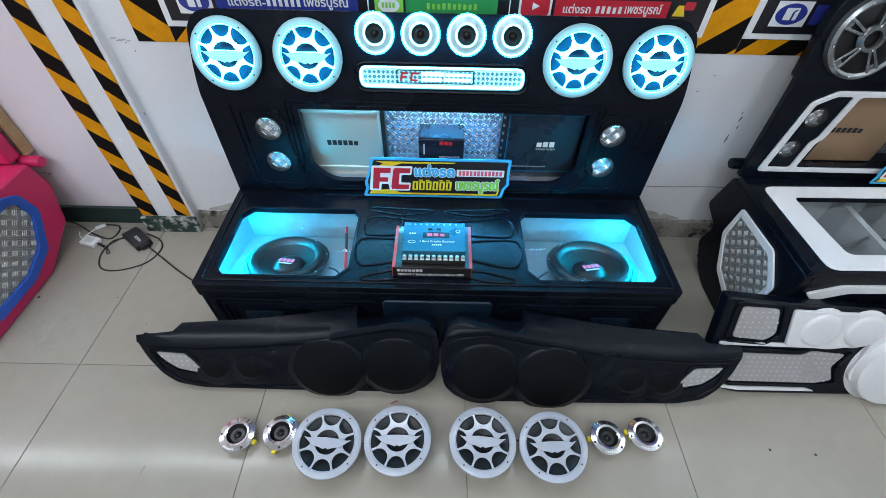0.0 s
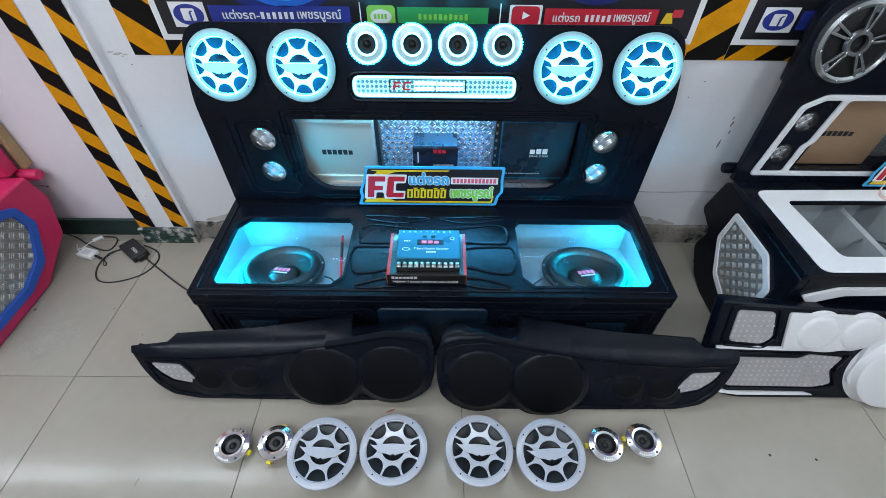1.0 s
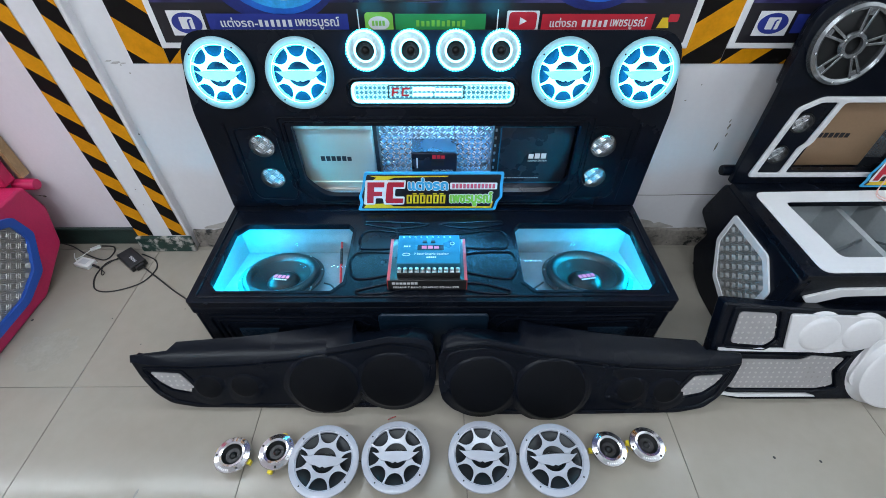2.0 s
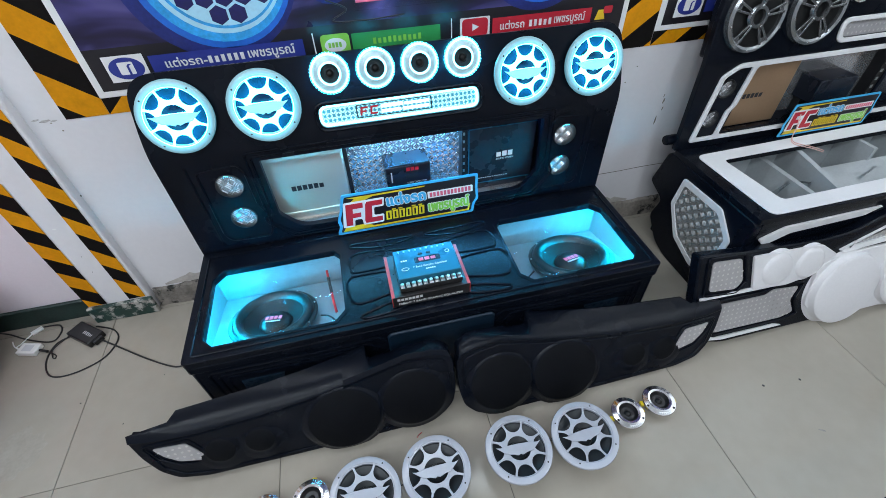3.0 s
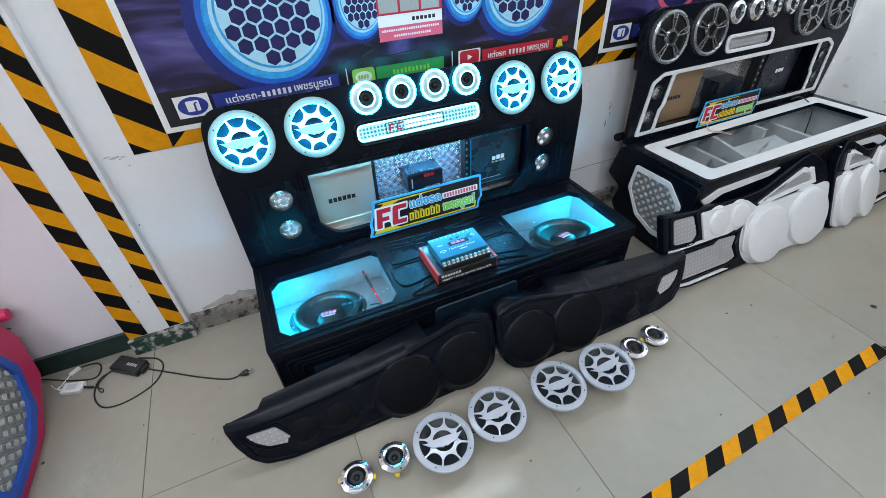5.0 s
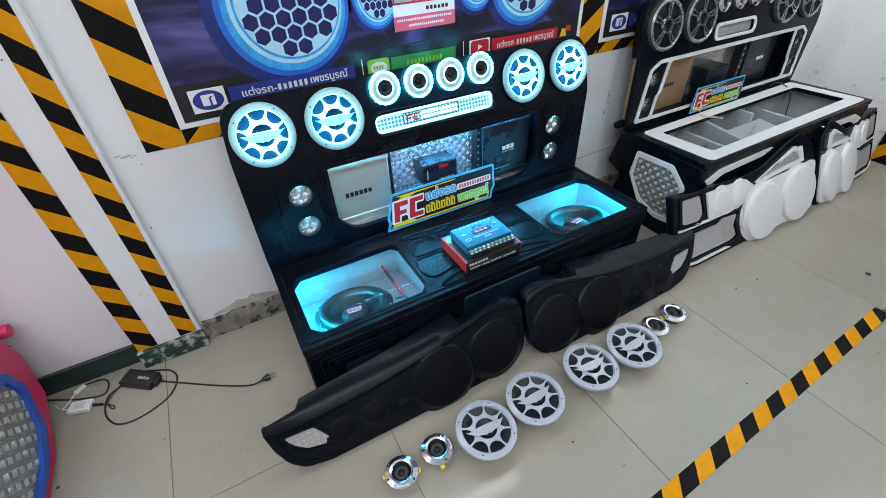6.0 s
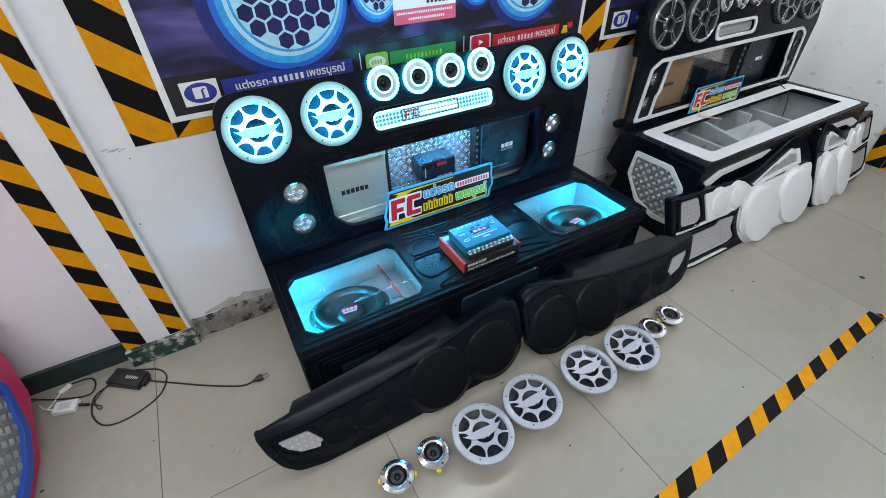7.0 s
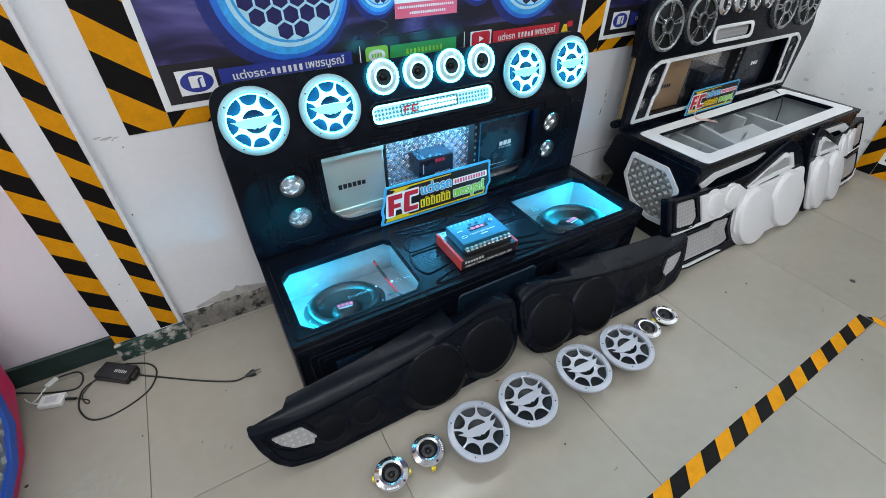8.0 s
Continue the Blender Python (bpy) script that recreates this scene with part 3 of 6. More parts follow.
def bars(x0, x1, z0, z1, n, m, seed=0, bm=None, gap=0.3):
    """Unreadable writing as plain bars."""
    bm = bm or bmesh.new()
    rnd = random.Random(seed)
    step = (x1 - x0) / n
    for i in range(n):
        a = x0 + i * step
        hi = z1 - (z1 - z0) * rnd.choice((0, 0, 0.12))
        sheet(rect(a, a + step * (1 - gap), z0, hi), m, bm)
    return bm


def letters(text, x0, x1, z0, z1, m, material, parent, bold=0.0):
    """Readable words as thin letters that fill a field of the plane m; bold thickens the strokes, in metres."""
    cu = bpy.data.curves.new("writing", "FONT")
    cu.body, cu.size = text, 1.0
    tmp = new("writing", cu)
    bpy.context.view_layer.update()
    me = bpy.data.meshes.new_from_object(tmp)
    bpy.data.objects.remove(tmp)
    bm = bmesh.new()
    xs, ys = [v.co.x for v in me.vertices], [v.co.y for v in me.vertices]
    lx, ly = min(xs), min(ys)
    kx, ky = (x1 - x0) / (max(xs) - lx), (z1 - z0) / (max(ys) - ly)
    for k, (dx, dz) in enumerate(((0, 0), (1, 0), (-1, 0), (0, 1), (0, -1), (0.7, 0.7), (-0.7, 0.7), (0.7, -0.7), (-0.7, -0.7)) if bold else ((0, 0),)):
        vs = [bm.verts.new(m @ Vector((x0 + (v.co.x - lx) * kx + dx * bold, z0 + (v.co.y - ly) * ky + dz * bold, 0.00003 * k))) for v in me.vertices]
        for p in me.polygons:
            bm.faces.new([vs[i] for i in p.vertices])
    bpy.data.meshes.remove(me)
    return part("writing", bm, material, parent)


def footer_prints(th, x, z, full=True):
    """The row of coloured badges and bars along a poster's foot."""
    part("badge", sheet(rect(x + 0.043, x + 0.138, z + 0.038, z + 0.102), W1), WHITE_PRINT, th)
    part("badge_disc", sheet(circle(x + 0.090, z + 0.070, 0.041, 28, ry=0.027), W2), BLUE_PRINT, th)
    part("badge_mark", sheet(fillet(rect(x + 0.072, x + 0.108, z + 0.055, z + 0.086), 0.004), W3), WHITE_PRINT, th)
    part("badge_mark", sheet([(x + 0.092, z + 0.055), (x + 0.0975, z + 0.055), (x + 0.0975, z + 0.076), (x + 0.105, z + 0.080), (x + 0.097, z + 0.081), (x + 0.092, z + 0.076)], W4), BLUE_PRINT, th)
    part("blue_bar", sheet(rect(x + 0.148, x + 0.530, z + 0.045, z + 0.094), W1), BLUE_PRINT, th)
    letters("\u0e41\u0e15\u0e48\u0e07\u0e23\u0e16-", x + 0.182, x + 0.282, z + 0.061, z + 0.084, W2, WHITE_PRINT, th, 0.0006)
    part("writing", bars(x + 0.286, x + 0.382, z + 0.061, z + 0.079, 6, W2, 1, gap=0.42), WHITE_PRINT, th)
    letters("\u0e40\u0e1e\u0e0a\u0e23\u0e1a\u0e39\u0e23\u0e13\u0e4c", x + 0.386, x + 0.505, z + 0.055, z + 0.086, W2, WHITE_PRINT, th, 0.0006)
    if not full:
        return
    for dx in (0.556, 0.936):
        part("divider", sheet(rect(x + dx, x + dx + 0.003, z + 0.03, z + 0.105), W1), WHITE_PRINT, th)
    part("green_badge", sheet(fillet(rect(x + 0.575, x + 0.652, z + 0.042, z + 0.098), 0.012), W1), LIME_PRINT, th)
    part("badge_disc", sheet(circle(x + 0.613, z + 0.070, 0.029, 24, ry=0.018), W2), WHITE_PRINT, th)
    part("badge_mark", bars(x + 0.594, x + 0.632, z + 0.064, z + 0.077, 4, W3, 2), LIME_PRINT, th)
    part("green_bar", sheet(rect(x + 0.658, x + 0.905, z + 0.045, z + 0.094), W1), GREEN_PRINT, th)
    part("writing", bars(x + 0.715, x + 0.855, z + 0.062, z + 0.078, 10, W2, 3, gap=0.4), LIME_PRINT, th)
    part("red_badge", sheet(fillet(rect(x + 0.962, x + 1.050, z + 0.036, z + 0.102), 0.004), W1), WHITE_PRINT, th)
    part("badge_disc", sheet(fillet(rect(x + 0.968, x + 1.044, z + 0.052, z + 0.099), 0.012), W2), RED_PRINT, th)
    part("badge_mark", sheet([(x + 0.998, z + 0.066), (x + 1.018, z + 0.076), (x + 0.998, z + 0.086)], W3), WHITE_PRINT, th)
    part("red_bar", sheet(rect(x + 1.058, x + 1.365, z + 0.045, z + 0.094), W1), RED_PRINT, th)
    letters("\u0e41\u0e15\u0e48\u0e07\u0e23\u0e16", x + 1.082, x + 1.155, z + 0.061, z + 0.084, W2, WHITE_PRINT, th, 0.0006)
    part("writing", bars(x + 1.170, x + 1.245, z + 0.061, z + 0.079, 5, W2, 4, gap=0.42), WHITE_PRINT, th)
    letters("\u0e40\u0e1e\u0e0a\u0e23\u0e1a\u0e39\u0e23\u0e13\u0e4c", x + 1.248, x + 1.345, z + 0.055, z + 0.086, W2, WHITE_PRINT, th, 0.0006)
    part("bell_mark", sheet([(x + 1.378, z + 0.058), (x + 1.412, z + 0.058), (x + 1.403, z + 0.085), (x + 1.387, z + 0.085)], W1), YELLOW_PRINT, th)
    part("bell_badge", sheet(fillet(rect(x + 1.404, x + 1.432, z + 0.074, z + 0.094), 0.004), W2), RED_PRINT, th)


def printed_speaker(th, cx, cz, r, squash=1.0):
    """A printed loudspeaker: violet body, glowing rim and a honeycomb grille."""
    def disc(name, dx, dz, k, i, mt):
        part(name, sheet(circle(cx + dx * r, cz + dz * r, r * k * squash, 44, ry=r * k), wall_plane(0.6245 - 0.00025 * i)), mt, th)
    disc("printed_body", -0.10, -0.05, 1.36, 1, DEEP_PRINT)
    disc("printed_halo", -0.02, -0.03, 1.22, 2, AZURE_PRINT)
    disc("printed_glow", 0.0, -0.02, 1.13, 3, HALO_PRINT)
    disc("printed_rim", 0.03, 0.02, 1.04, 4, PALE_PRINT)
    disc("printed_inner", 0.05, 0.04, 0.985, 5, HALO_PRINT)
    disc("printed_web", 0.06, 0.05, 0.95, 6, PALE_PRINT)
    bm = bmesh.new()
    step = r * 0.30
    for i in range(-4, 5):
        for j in range(-4, 5):
            hx, hz = (i + (j % 2) * 0.5) * step, j * step * 0.87
            if math.hypot(hx, hz) < r * 0.87:
                sheet(circle(cx + r * 0.06 + hx * squash, cz + r * 0.05 + hz, step * 0.50 * squash, 6, 30, ry=step * 0.50), wall_plane(0.6245 - 0.00025 * 7), bm)
    part("printed_honeycomb", bm, NAVY_PRINT, th, kind="stuff")


p1 = poster(0.345, 1.838, 0.779, 2.2, "large dark poster of glowing loudspeakers in a white frame")
footer_prints(p1, 0.353, 0.776)
printed_speaker(p1, 0.715, 1.055, 0.150)
printed_speaker(p1, 0.985, 1.065, 0.085, 0.75)
printed_speaker(p1, 1.345, 1.075, 0.085, 0.75)
printed_speaker(p1, 1.555, 1.055, 0.125)
part("printed_cable", tube(smooth_path([(0.96, 0.6242, 0.955), (1.01, 0.6242, 0.93), (0.97, 0.6242, 0.905), (1.06, 0.6242, 0.90), (1.16, 0.6242, 0.905)]), 0.002), BLACK_PRINT, p1)
p2 = poster(1.952, 3.44, 0.779, 2.2, "large dark poster in a white frame, half hidden")
footer_prints(p2, 1.960, 0.776, False)
part("printed_rim", sheet(circle(2.32, 1.02, 0.13, 40), W1), PINK_PRINT, p2)
part("printed_halo", sheet(circle(2.32, 1.02, 0.11, 40), W2), NAVY_PRINT, p2)

tag = thing("price_tag", "red and white price sheet in a clear sleeve on the poster", "price tag", (1.145, 0.6235, 0.93))
part("sleeve", box(1.030, 1.262, 0.6205, 0.6222, 0.925, 1.24), CLEAR, tag).visible_shadow = False
part("sheet", box(1.036, 1.256, 0.6223, 0.6235, 0.943, 1.235), WHITE_PRINT, tag)
wt = wall_plane(0.6221)
part("red_band", sheet(rect(1.036, 1.256, 0.943, 0.985), wt), PINK_PRINT, tag)
part("red_frame", sheet(rect(1.036, 1.256, 1.018, 1.235), wt), RED_PRINT, tag)
bm = bmesh.new()
for i in range(3):
    for j in range(2):
        sheet(rect(1.042 + i * 0.071, 1.105 + i * 0.071, 1.024 + j * 0.09, 1.100 + j * 0.09), wall_plane(0.6217), bm)
part("picture", bm, GREY_BOARD, tag)
bm = bars(1.045, 1.245, 0.970, 0.977, 26, wall_plane(0.6216), 5)
bars(1.085, 1.215, 0.953, 0.960, 17, wall_plane(0.6216), 6, bm)
part("writing", bm, WHITE_PRINT, tag)
part("price_writing", bars(1.15, 1.235, 0.995, 1.006, 6, wall_plane(0.6216), 7), BLACK_PRINT, tag)


# ---- loudspeakers ----
def grille_outline(R):
    """A sun-shaped grille: ring, eight rays, hub with two moons cut out."""
    k = R / 0.09
    holes = []
    for i in range(8):
        a = radians(90 + 45 * i)
        pts = []
        for d in range(-7, 8):
            ang = radians(20.0 * d / 7)
            pts.append((0.0705 * math.cos(ang), 0.0705 * math.sin(ang)))
        half = 0.0705 * math.sin(radians(20.0))
        for d in range(1, 10):
            t = d / 10
            pts.append((0.066 - 0.0245 * math.sin(math.pi * t), half * 0.93 * math.cos(math.pi * t)))
        holes.append([(k * (x * math.cos(a) - y * math.sin(a)), k * (x * math.sin(a) + y * math.cos(a))) for x, y in pts])
    top = [(k * x, k * y) for x, y in circle(0, 0, 0.031, 14, 20, 140)]
    low = [(k * x, k * y) for x, y in circle(0, 0, 0.031, 14, 195, 150)] + [(k * x, k * y) for x, y in ((0.018, -0.014), (0.006, -0.018), (0.0, -0.0145), (-0.006, -0.018), (-0.018, -0.014))]
    return circle(0, 0, R, 48), holes + [top, low]


def wing(R):
    k = R / 0.09
    up = [(-0.062, 0.009), (-0.050, 0.0065), (-0.028, 0.0095), (0.0, 0.0105), (0.028, 0.0095), (0.050, 0.0065), (0.062, 0.009)]
    dn = [(0.052, 0.001), (0.036, -0.012), (0.018, -0.0145), (0.006, -0.019), (0, -0.0155), (-0.006, -0.019), (-0.018, -0.0145), (-0.036, -0.012), (-0.052, 0.001)]
    return [(k * x, k * y) for x, y in up[::-1] + dn[::-1]]


def midrange(th, R, ring_mat, ray_mat, wing_mat, cone_mat, hub_label, z0):
    """A round loudspeaker that faces up; its rim stands at z0 above the base."""
    k = R / 0.09
    part("cone", lathe([(0, z0 - 0.020 * k), (0.022 * k, z0 - 0.020 * k), (0.024 * k, z0 - 0.026 * k), (0.060 * k, z0 - 0.010 * k), (0.0685 * k, z0 - 0.006 * k), (0.0735 * k, z0 - 0.010 * k)], n=36), cone_mat, th)
    rim = part("rim", lathe([(0.072 * k, z0 - 0.010), (0.0715 * k, z0 + 0.002), (0.074 * k, z0 + 0.006), (0.083 * k, z0 + 0.0055), (R * 0.985, z0 + 0.003), (R, z0 - 0.002), (R * 0.985, z0 - 0.008), (0.072 * k, z0 - 0.010)], n=56), ring_mat, th)
    outer, holes = grille_outline(0.0725 * k / 0.0725 * 0.0905)
    outer = circle(0, 0, 0.0735 * k, 48)
    holes = [[(x * (R / 0.0905), y * (R / 0.0905)) for x, y in h] for h in holes]
    part("grille", slab(outer, holes, 0.003, pose(0, 0, z0 + 0.001)), ray_mat, th, hub_label, bevel=0.0008)
    part("grille_wing", slab(wing(R), [], 0.003, pose(0, 0, z0 + 0.0042)), wing_mat, th, bevel=0.0008)
    for a in (45, 135, 225, 315):
        ca, sa = math.cos(radians(a + 8)), math.sin(radians(a + 8))
        part("screw", lathe([(0, 0.0012), (0.0022 * k, 0.0008), (0.0024 * k, 0)], pose(0.080 * k * ca, 0.080 * k * sa, z0 + 0.0052), 8), BLACK_PLASTIC, rim)


floor_speaker = thing("speaker", "white round loudspeaker with a sun-shaped grille lying on the floor", "speaker", group="loudspeakers on the floor")
midrange(floor_speaker, 0.09, WHITE_PLASTIC, WHITE_PLASTIC, WHITE_PLASTIC, SLATE_CONE, "", 0.066)
part("basket", lathe([(0.072, 0.057), (0.068, 0.050), (0.042, 0.022), (0.040, 0.022)], n=36), BLACK_PLASTIC, floor_speaker)
part("magnet", lathe([(0, 0), (0.040, 0), (0.043, 0.003), (0.043, 0.018), (0.040, 0.022), (0, 0.022)], n=36), BLACK_PLASTIC, floor_speaker)
SPOTS = [(0.827, -0.240, -3, 4, 3), (1.017, -0.231, 0, 3, -2), (1.238, -0.231, -3, 3, 2), (1.429, -0.239, 2, 4, -3)]
for i, (sx, sy, rz, rx, ry) in enumerate(SPOTS):
    spot = pose(sx, sy, 0.003, rx, ry, rz)
    if i:
        copy_thing(floor_speaker, spot)
first_speaker_pose = pose(SPOTS[0][0], SPOTS[0][1], 0.003, SPOTS[0][3], SPOTS[0][4], SPOTS[0][2])

lit_speaker = thing("lit_speaker", "white round loudspeaker lit cyan from behind on the black board", "speaker", group="lit loudspeakers on the board")
midrange(lit_speaker, 0.091, LIT_RING, LIT_PLASTIC, LIT_WING, CYAN_TINT_CONE, "sun-shaped grille glowing cyan white", 0.016)
part("led_ring", lathe([(0.069, 0.0085), (0.0705, 0.011), (0.072, 0.0085)], n=48), LED_CYAN, lit_speaker)
part("basket", lathe([(0.086, 0.009), (0.086, -0.004), (0, -0.004)], n=40), BLACK_PLASTIC, lit_speaker)


def tweeter(th, lit):
    """A round horn tweeter that faces up."""
    if lit:
        part("flange", lathe([(0.026, 0.010), (0.028, 0.014), (0.044, 0.012), (0.048, 0.009), (0.048, -0.003)], n=44), CLEAR_FLANGE, th, "knurled clear flange over lights")
        part("outer_led", lathe([(0.0435, 0.0125), (0.0445, 0.015), (0.0470, 0.0145), (0.0480, 0.011), (0.0480, 0.006)], n=44), LED_WHITE, th)
        part("inner_led", lathe([(0.0240, 0.011), (0.0250, 0.0155), (0.0285, 0.0155), (0.0295, 0.0135)], n=40), LED_WHITE, th)
        # Knurl ridges are made to glow cyan for the halo round the flange.
        bm = bmesh.new()
        for i in range(40):
            a = math.tau * i / 40
            box(-0.0014, 0.0014, -0.002, 0.002, 0.004, 0.013, bm, pose(0.0492 * math.cos(a), 0.0492 * math.sin(a), 0, 0, 0, math.degrees(a)))
        part("knurl", bm, LED_CYAN, th)
        z = 0.004
    else:
        part("flange", lathe([(0.025, 0.030), (0.027, 0.036), (0.033, 0.037), (0.0335, 0.0345), (0.046, 0.032), (0.0475, 0.030), (0.0475, 0.026), (0.025, 0.026)], n=48), CHROME, th, "turned and polished aluminium flange")
        for a in (80, 200, 320):
            part("screw_hole", lathe([(0, 0.0009), (0.0032, 0.0009), (0.0034, 0)], pose(0.041 * math.cos(radians(a)), 0.041 * math.sin(radians(a)), 0.0328), 10), BLACK_PLASTIC, th)
        bm = bmesh.new()
        for i in range(6):
            a = radians(250 + 8 * i)
            sheet(rect(-0.0018, 0.0018, -0.0025, 0.0025), pose(0.0405 * math.cos(a), 0.0405 * math.sin(a), 0.0338, 0, 0, math.degrees(a) + 90), bm)
        part("mark", bm, WHITE_PRINT, th)
        part("magnet", lathe([(0, 0), (0.030, 0), (0.032, 0.003), (0.032, 0.026), (0, 0.026)], n=36), BLACK_PLASTIC, th)
        for a in (-1, 1):
            part("terminal", box(min(a * 0.030, a * 0.053), max(a * 0.030, a * 0.053), -0.006, 0.006, 0.010, 0.023), YELLOW_PLASTIC, th, "yellow terminal cover", bevel=0.001)
        z = 0.022
    # The lit tweeter's throat is tinted as if lit; the plain one stays black.
    part("horn", lathe([(0.0235 if lit else 0.0255, z + 0.012), (0.0225, z + 0.008), (0.016, z + 0.001), (0.013, z - 0.002), (0, z - 0.002)], n=36), CYAN_TINT_HORN if lit else CONE, th)
    part("bullet", lathe([(0.0098, z - 0.001), (0.0100, z + 0.004), (0.0075, z + 0.0075), (0.003, z + 0.010), (0, z + 0.0105)], n=24), CONE, th)
    part("throat_ring", lathe([(0.0125, z - 0.0018), (0.0135, z + 0.0015), (0.0145, z - 0.0005)], n=28), CHROME, th)


floor_tweeter = thing("tweeter", "polished aluminium horn tweeter with a black throat on the floor", "tweeter", group="tweeters on the floor")
tweeter(floor_tweeter, False)
TW = [(0.572, -0.215, -18), (0.688, -0.207, 80), (1.590, -0.205, 0), (1.697, -0.194, -10)]
for i, (tx, ty, rz) in enumerate(TW):
    if i:
        copy_thing(floor_tweeter, pose(tx, ty, 0, 0, 0, rz))
floor_tweeter.matrix_basis = pose(TW[0][0], TW[0][1], 0, 0, 0, TW[0][2])
floor_speaker.matrix_basis = first_speaker_pose
lit_tweeter = thing("lit_tweeter", "tweeter with a clear flange ringed by white lights", "tweeter", group="lit tweeters on the board")
tweeter(lit_tweeter, True)

# ---- the black display unit ----
CX = 1.1125
UX0, UX1, UF, UTOP = 0.440, 1.785, 0.078, 0.315
BOARD_Y, BEND, LEAN_TOP = 0.487, 0.655, 15.0


def mirror(pts):
    return [(2 * CX - p[0], *p[1:]) for p in pts][::-1]


unit = thing("speaker_box", "wide black leatherette bass box with two lit windows in its top", "speaker box", (CX, 0.33, 0))
win_l = fillet([(0.512, 0.394, 0.0), (0.838, 0.394, 0.0), (0.856, 0.372, 0.0), (0.856, 0.150, 0.0), (0.826, 0.117, 0.0), (0.512, 0.117, 0.0), (0.484, 0.147, 0.0), (0.484, 0.360, 0)], 0.006, 2)
win_r = mirror(win_l)
top = part("top_panel", slab(fillet(rect(UX0, UX1, UF, 0.60), 0.012), [win_l, win_r], 0.022, pose(0, 0, UTOP - 0.022)), LEATHER, unit, bevel=0.007)
part("front_lip", box(UX0 + 0.002, UX1 - 0.002, UF + 0.001, UF + 0.0128, 0.262, 0.2925), LEATHER, unit, bevel=0.010)
for a, b in ((UX0 + 0.002, UX0 + 0.013), (UX1 - 0.013, UX1 - 0.002)):
    part("side_panel", box(a, b, UF + 0.008, 0.598, 0.0, 0.2935), LEATHER, unit, bevel=0.006)
front = part("front_panel", box(UX0 + 0.0135, UX1 - 0.0135, UF + 0.008, UF + 0.0125, 0.002, 0.262), LEATHER, unit)
part("back_panel", box(UX0 + 0.024, UX1 - 0.024, 0.575, 0.598, 0.0, 0.293), LEATHER, unit)
part("bottom_panel", box(UX0 + 0.024, UX1 - 0.024, UF + 0.04, 0.574, 0.002, 0.02), LEATHER, unit)
# raised piping on the top
pipe_z = UTOP + 0.0006
loops = [
    [(0.890, 0.398), (0.905, 0.405), (1.00, 0.400), (1.095, 0.392), (1.00, 0.372), (0.905, 0.388)],
    [(0.883, 0.320), (0.892, 0.350), (0.925, 0.362), (1.00, 0.352), (1.08, 0.335), (1.09, 0.300), (1.00, 0.283), (0.905, 0.280), (0.888, 0.292)],
    [(0.868, 0.215), (0.876, 0.255), (0.90, 0.266), (0.99, 0.262), (1.06, 0.24), (1.06, 0.20), (0.985, 0.175), (0.92, 0.160), (0.885, 0.165)],
    [(0.897, 0.112), (0.915, 0.122), (0.99, 0.142), (1.06, 0.140), (1.00, 0.112), (0.92, 0.104)],
]
for loop in loops:
    for pts in (loop, mirror(loop)):
        part("piping", tube(smooth_path([(x, y, pipe_z) for x, y in pts], True, 5), 0.0036, True, 6), LEATHER, top)
edge = fillet(rect(UX0 + 0.022, UX1 - 0.022, UF + 0.018, 0.462), 0.01)
part("piping", tube([(x, y, pipe_z) for x, y in edge], 0.0030, True, 6), LEATHER, top)
for loop in (win_l, win_r):
    cx = sum(p[0] for p in loop) / len(loop)
    cy = sum(p[1] for p in loop) / len(loop)
    grown = [(cx + (x - cx) * 1.05, cy + (y - cy) * 1.06) for x, y in loop]
    part("window_rim", slab(grown, [[(cx + (x - cx) * 1.004, cy + (y - cy) * 1.004) for x, y in loop]], 0.002, pose(0, 0, UTOP + 0.0003)), LEATHER, top, bevel=0.0008)
# carved front
for s in (0, 1):
    outs = [[(0.478, 0.246), (0.79, 0.238), (0.93, 0.246), (0.97, 0.20), (0.80, 0.02), (0.52, 0.02), (0.485, 0.06)],
            [(0.497, 0.228), (0.79, 0.220), (0.90, 0.226), (0.93, 0.195), (0.78, 0.04), (0.53, 0.04), (0.503, 0.07)],
            [(0.515, 0.212), (0.76, 0.205), (0.86, 0.21), (0.87, 0.185), (0.75, 0.06), (0.54, 0.06), (0.52, 0.08)]]
    for pts in outs:
        pts = mirror(pts) if s else pts
        part("piping", tube([(x, UF + 0.0078, z) for x, z in fillet(pts, 0.012, 3)], 0.004, True, 6), LEATHER, front)
    plate = [(0.545, 0.185), (0.66, 0.183), (0.63, 0.10), (0.545, 0.10)]
    plate = mirror(plate) if s else plate
    checker_panel("checker_plate", plate, wall_plane(UF + 0.0078), front, DARK_FOIL)
part("centre_block", slab([(0.955, 0.02), (1.27, 0.02), (1.27, 0.245), (1.26, 0.258), (0.965, 0.258), (0.955, 0.245)], [], 0.010, wall_plane(UF + 0.0077)), DARK_FOIL, unit, bevel=0.005)

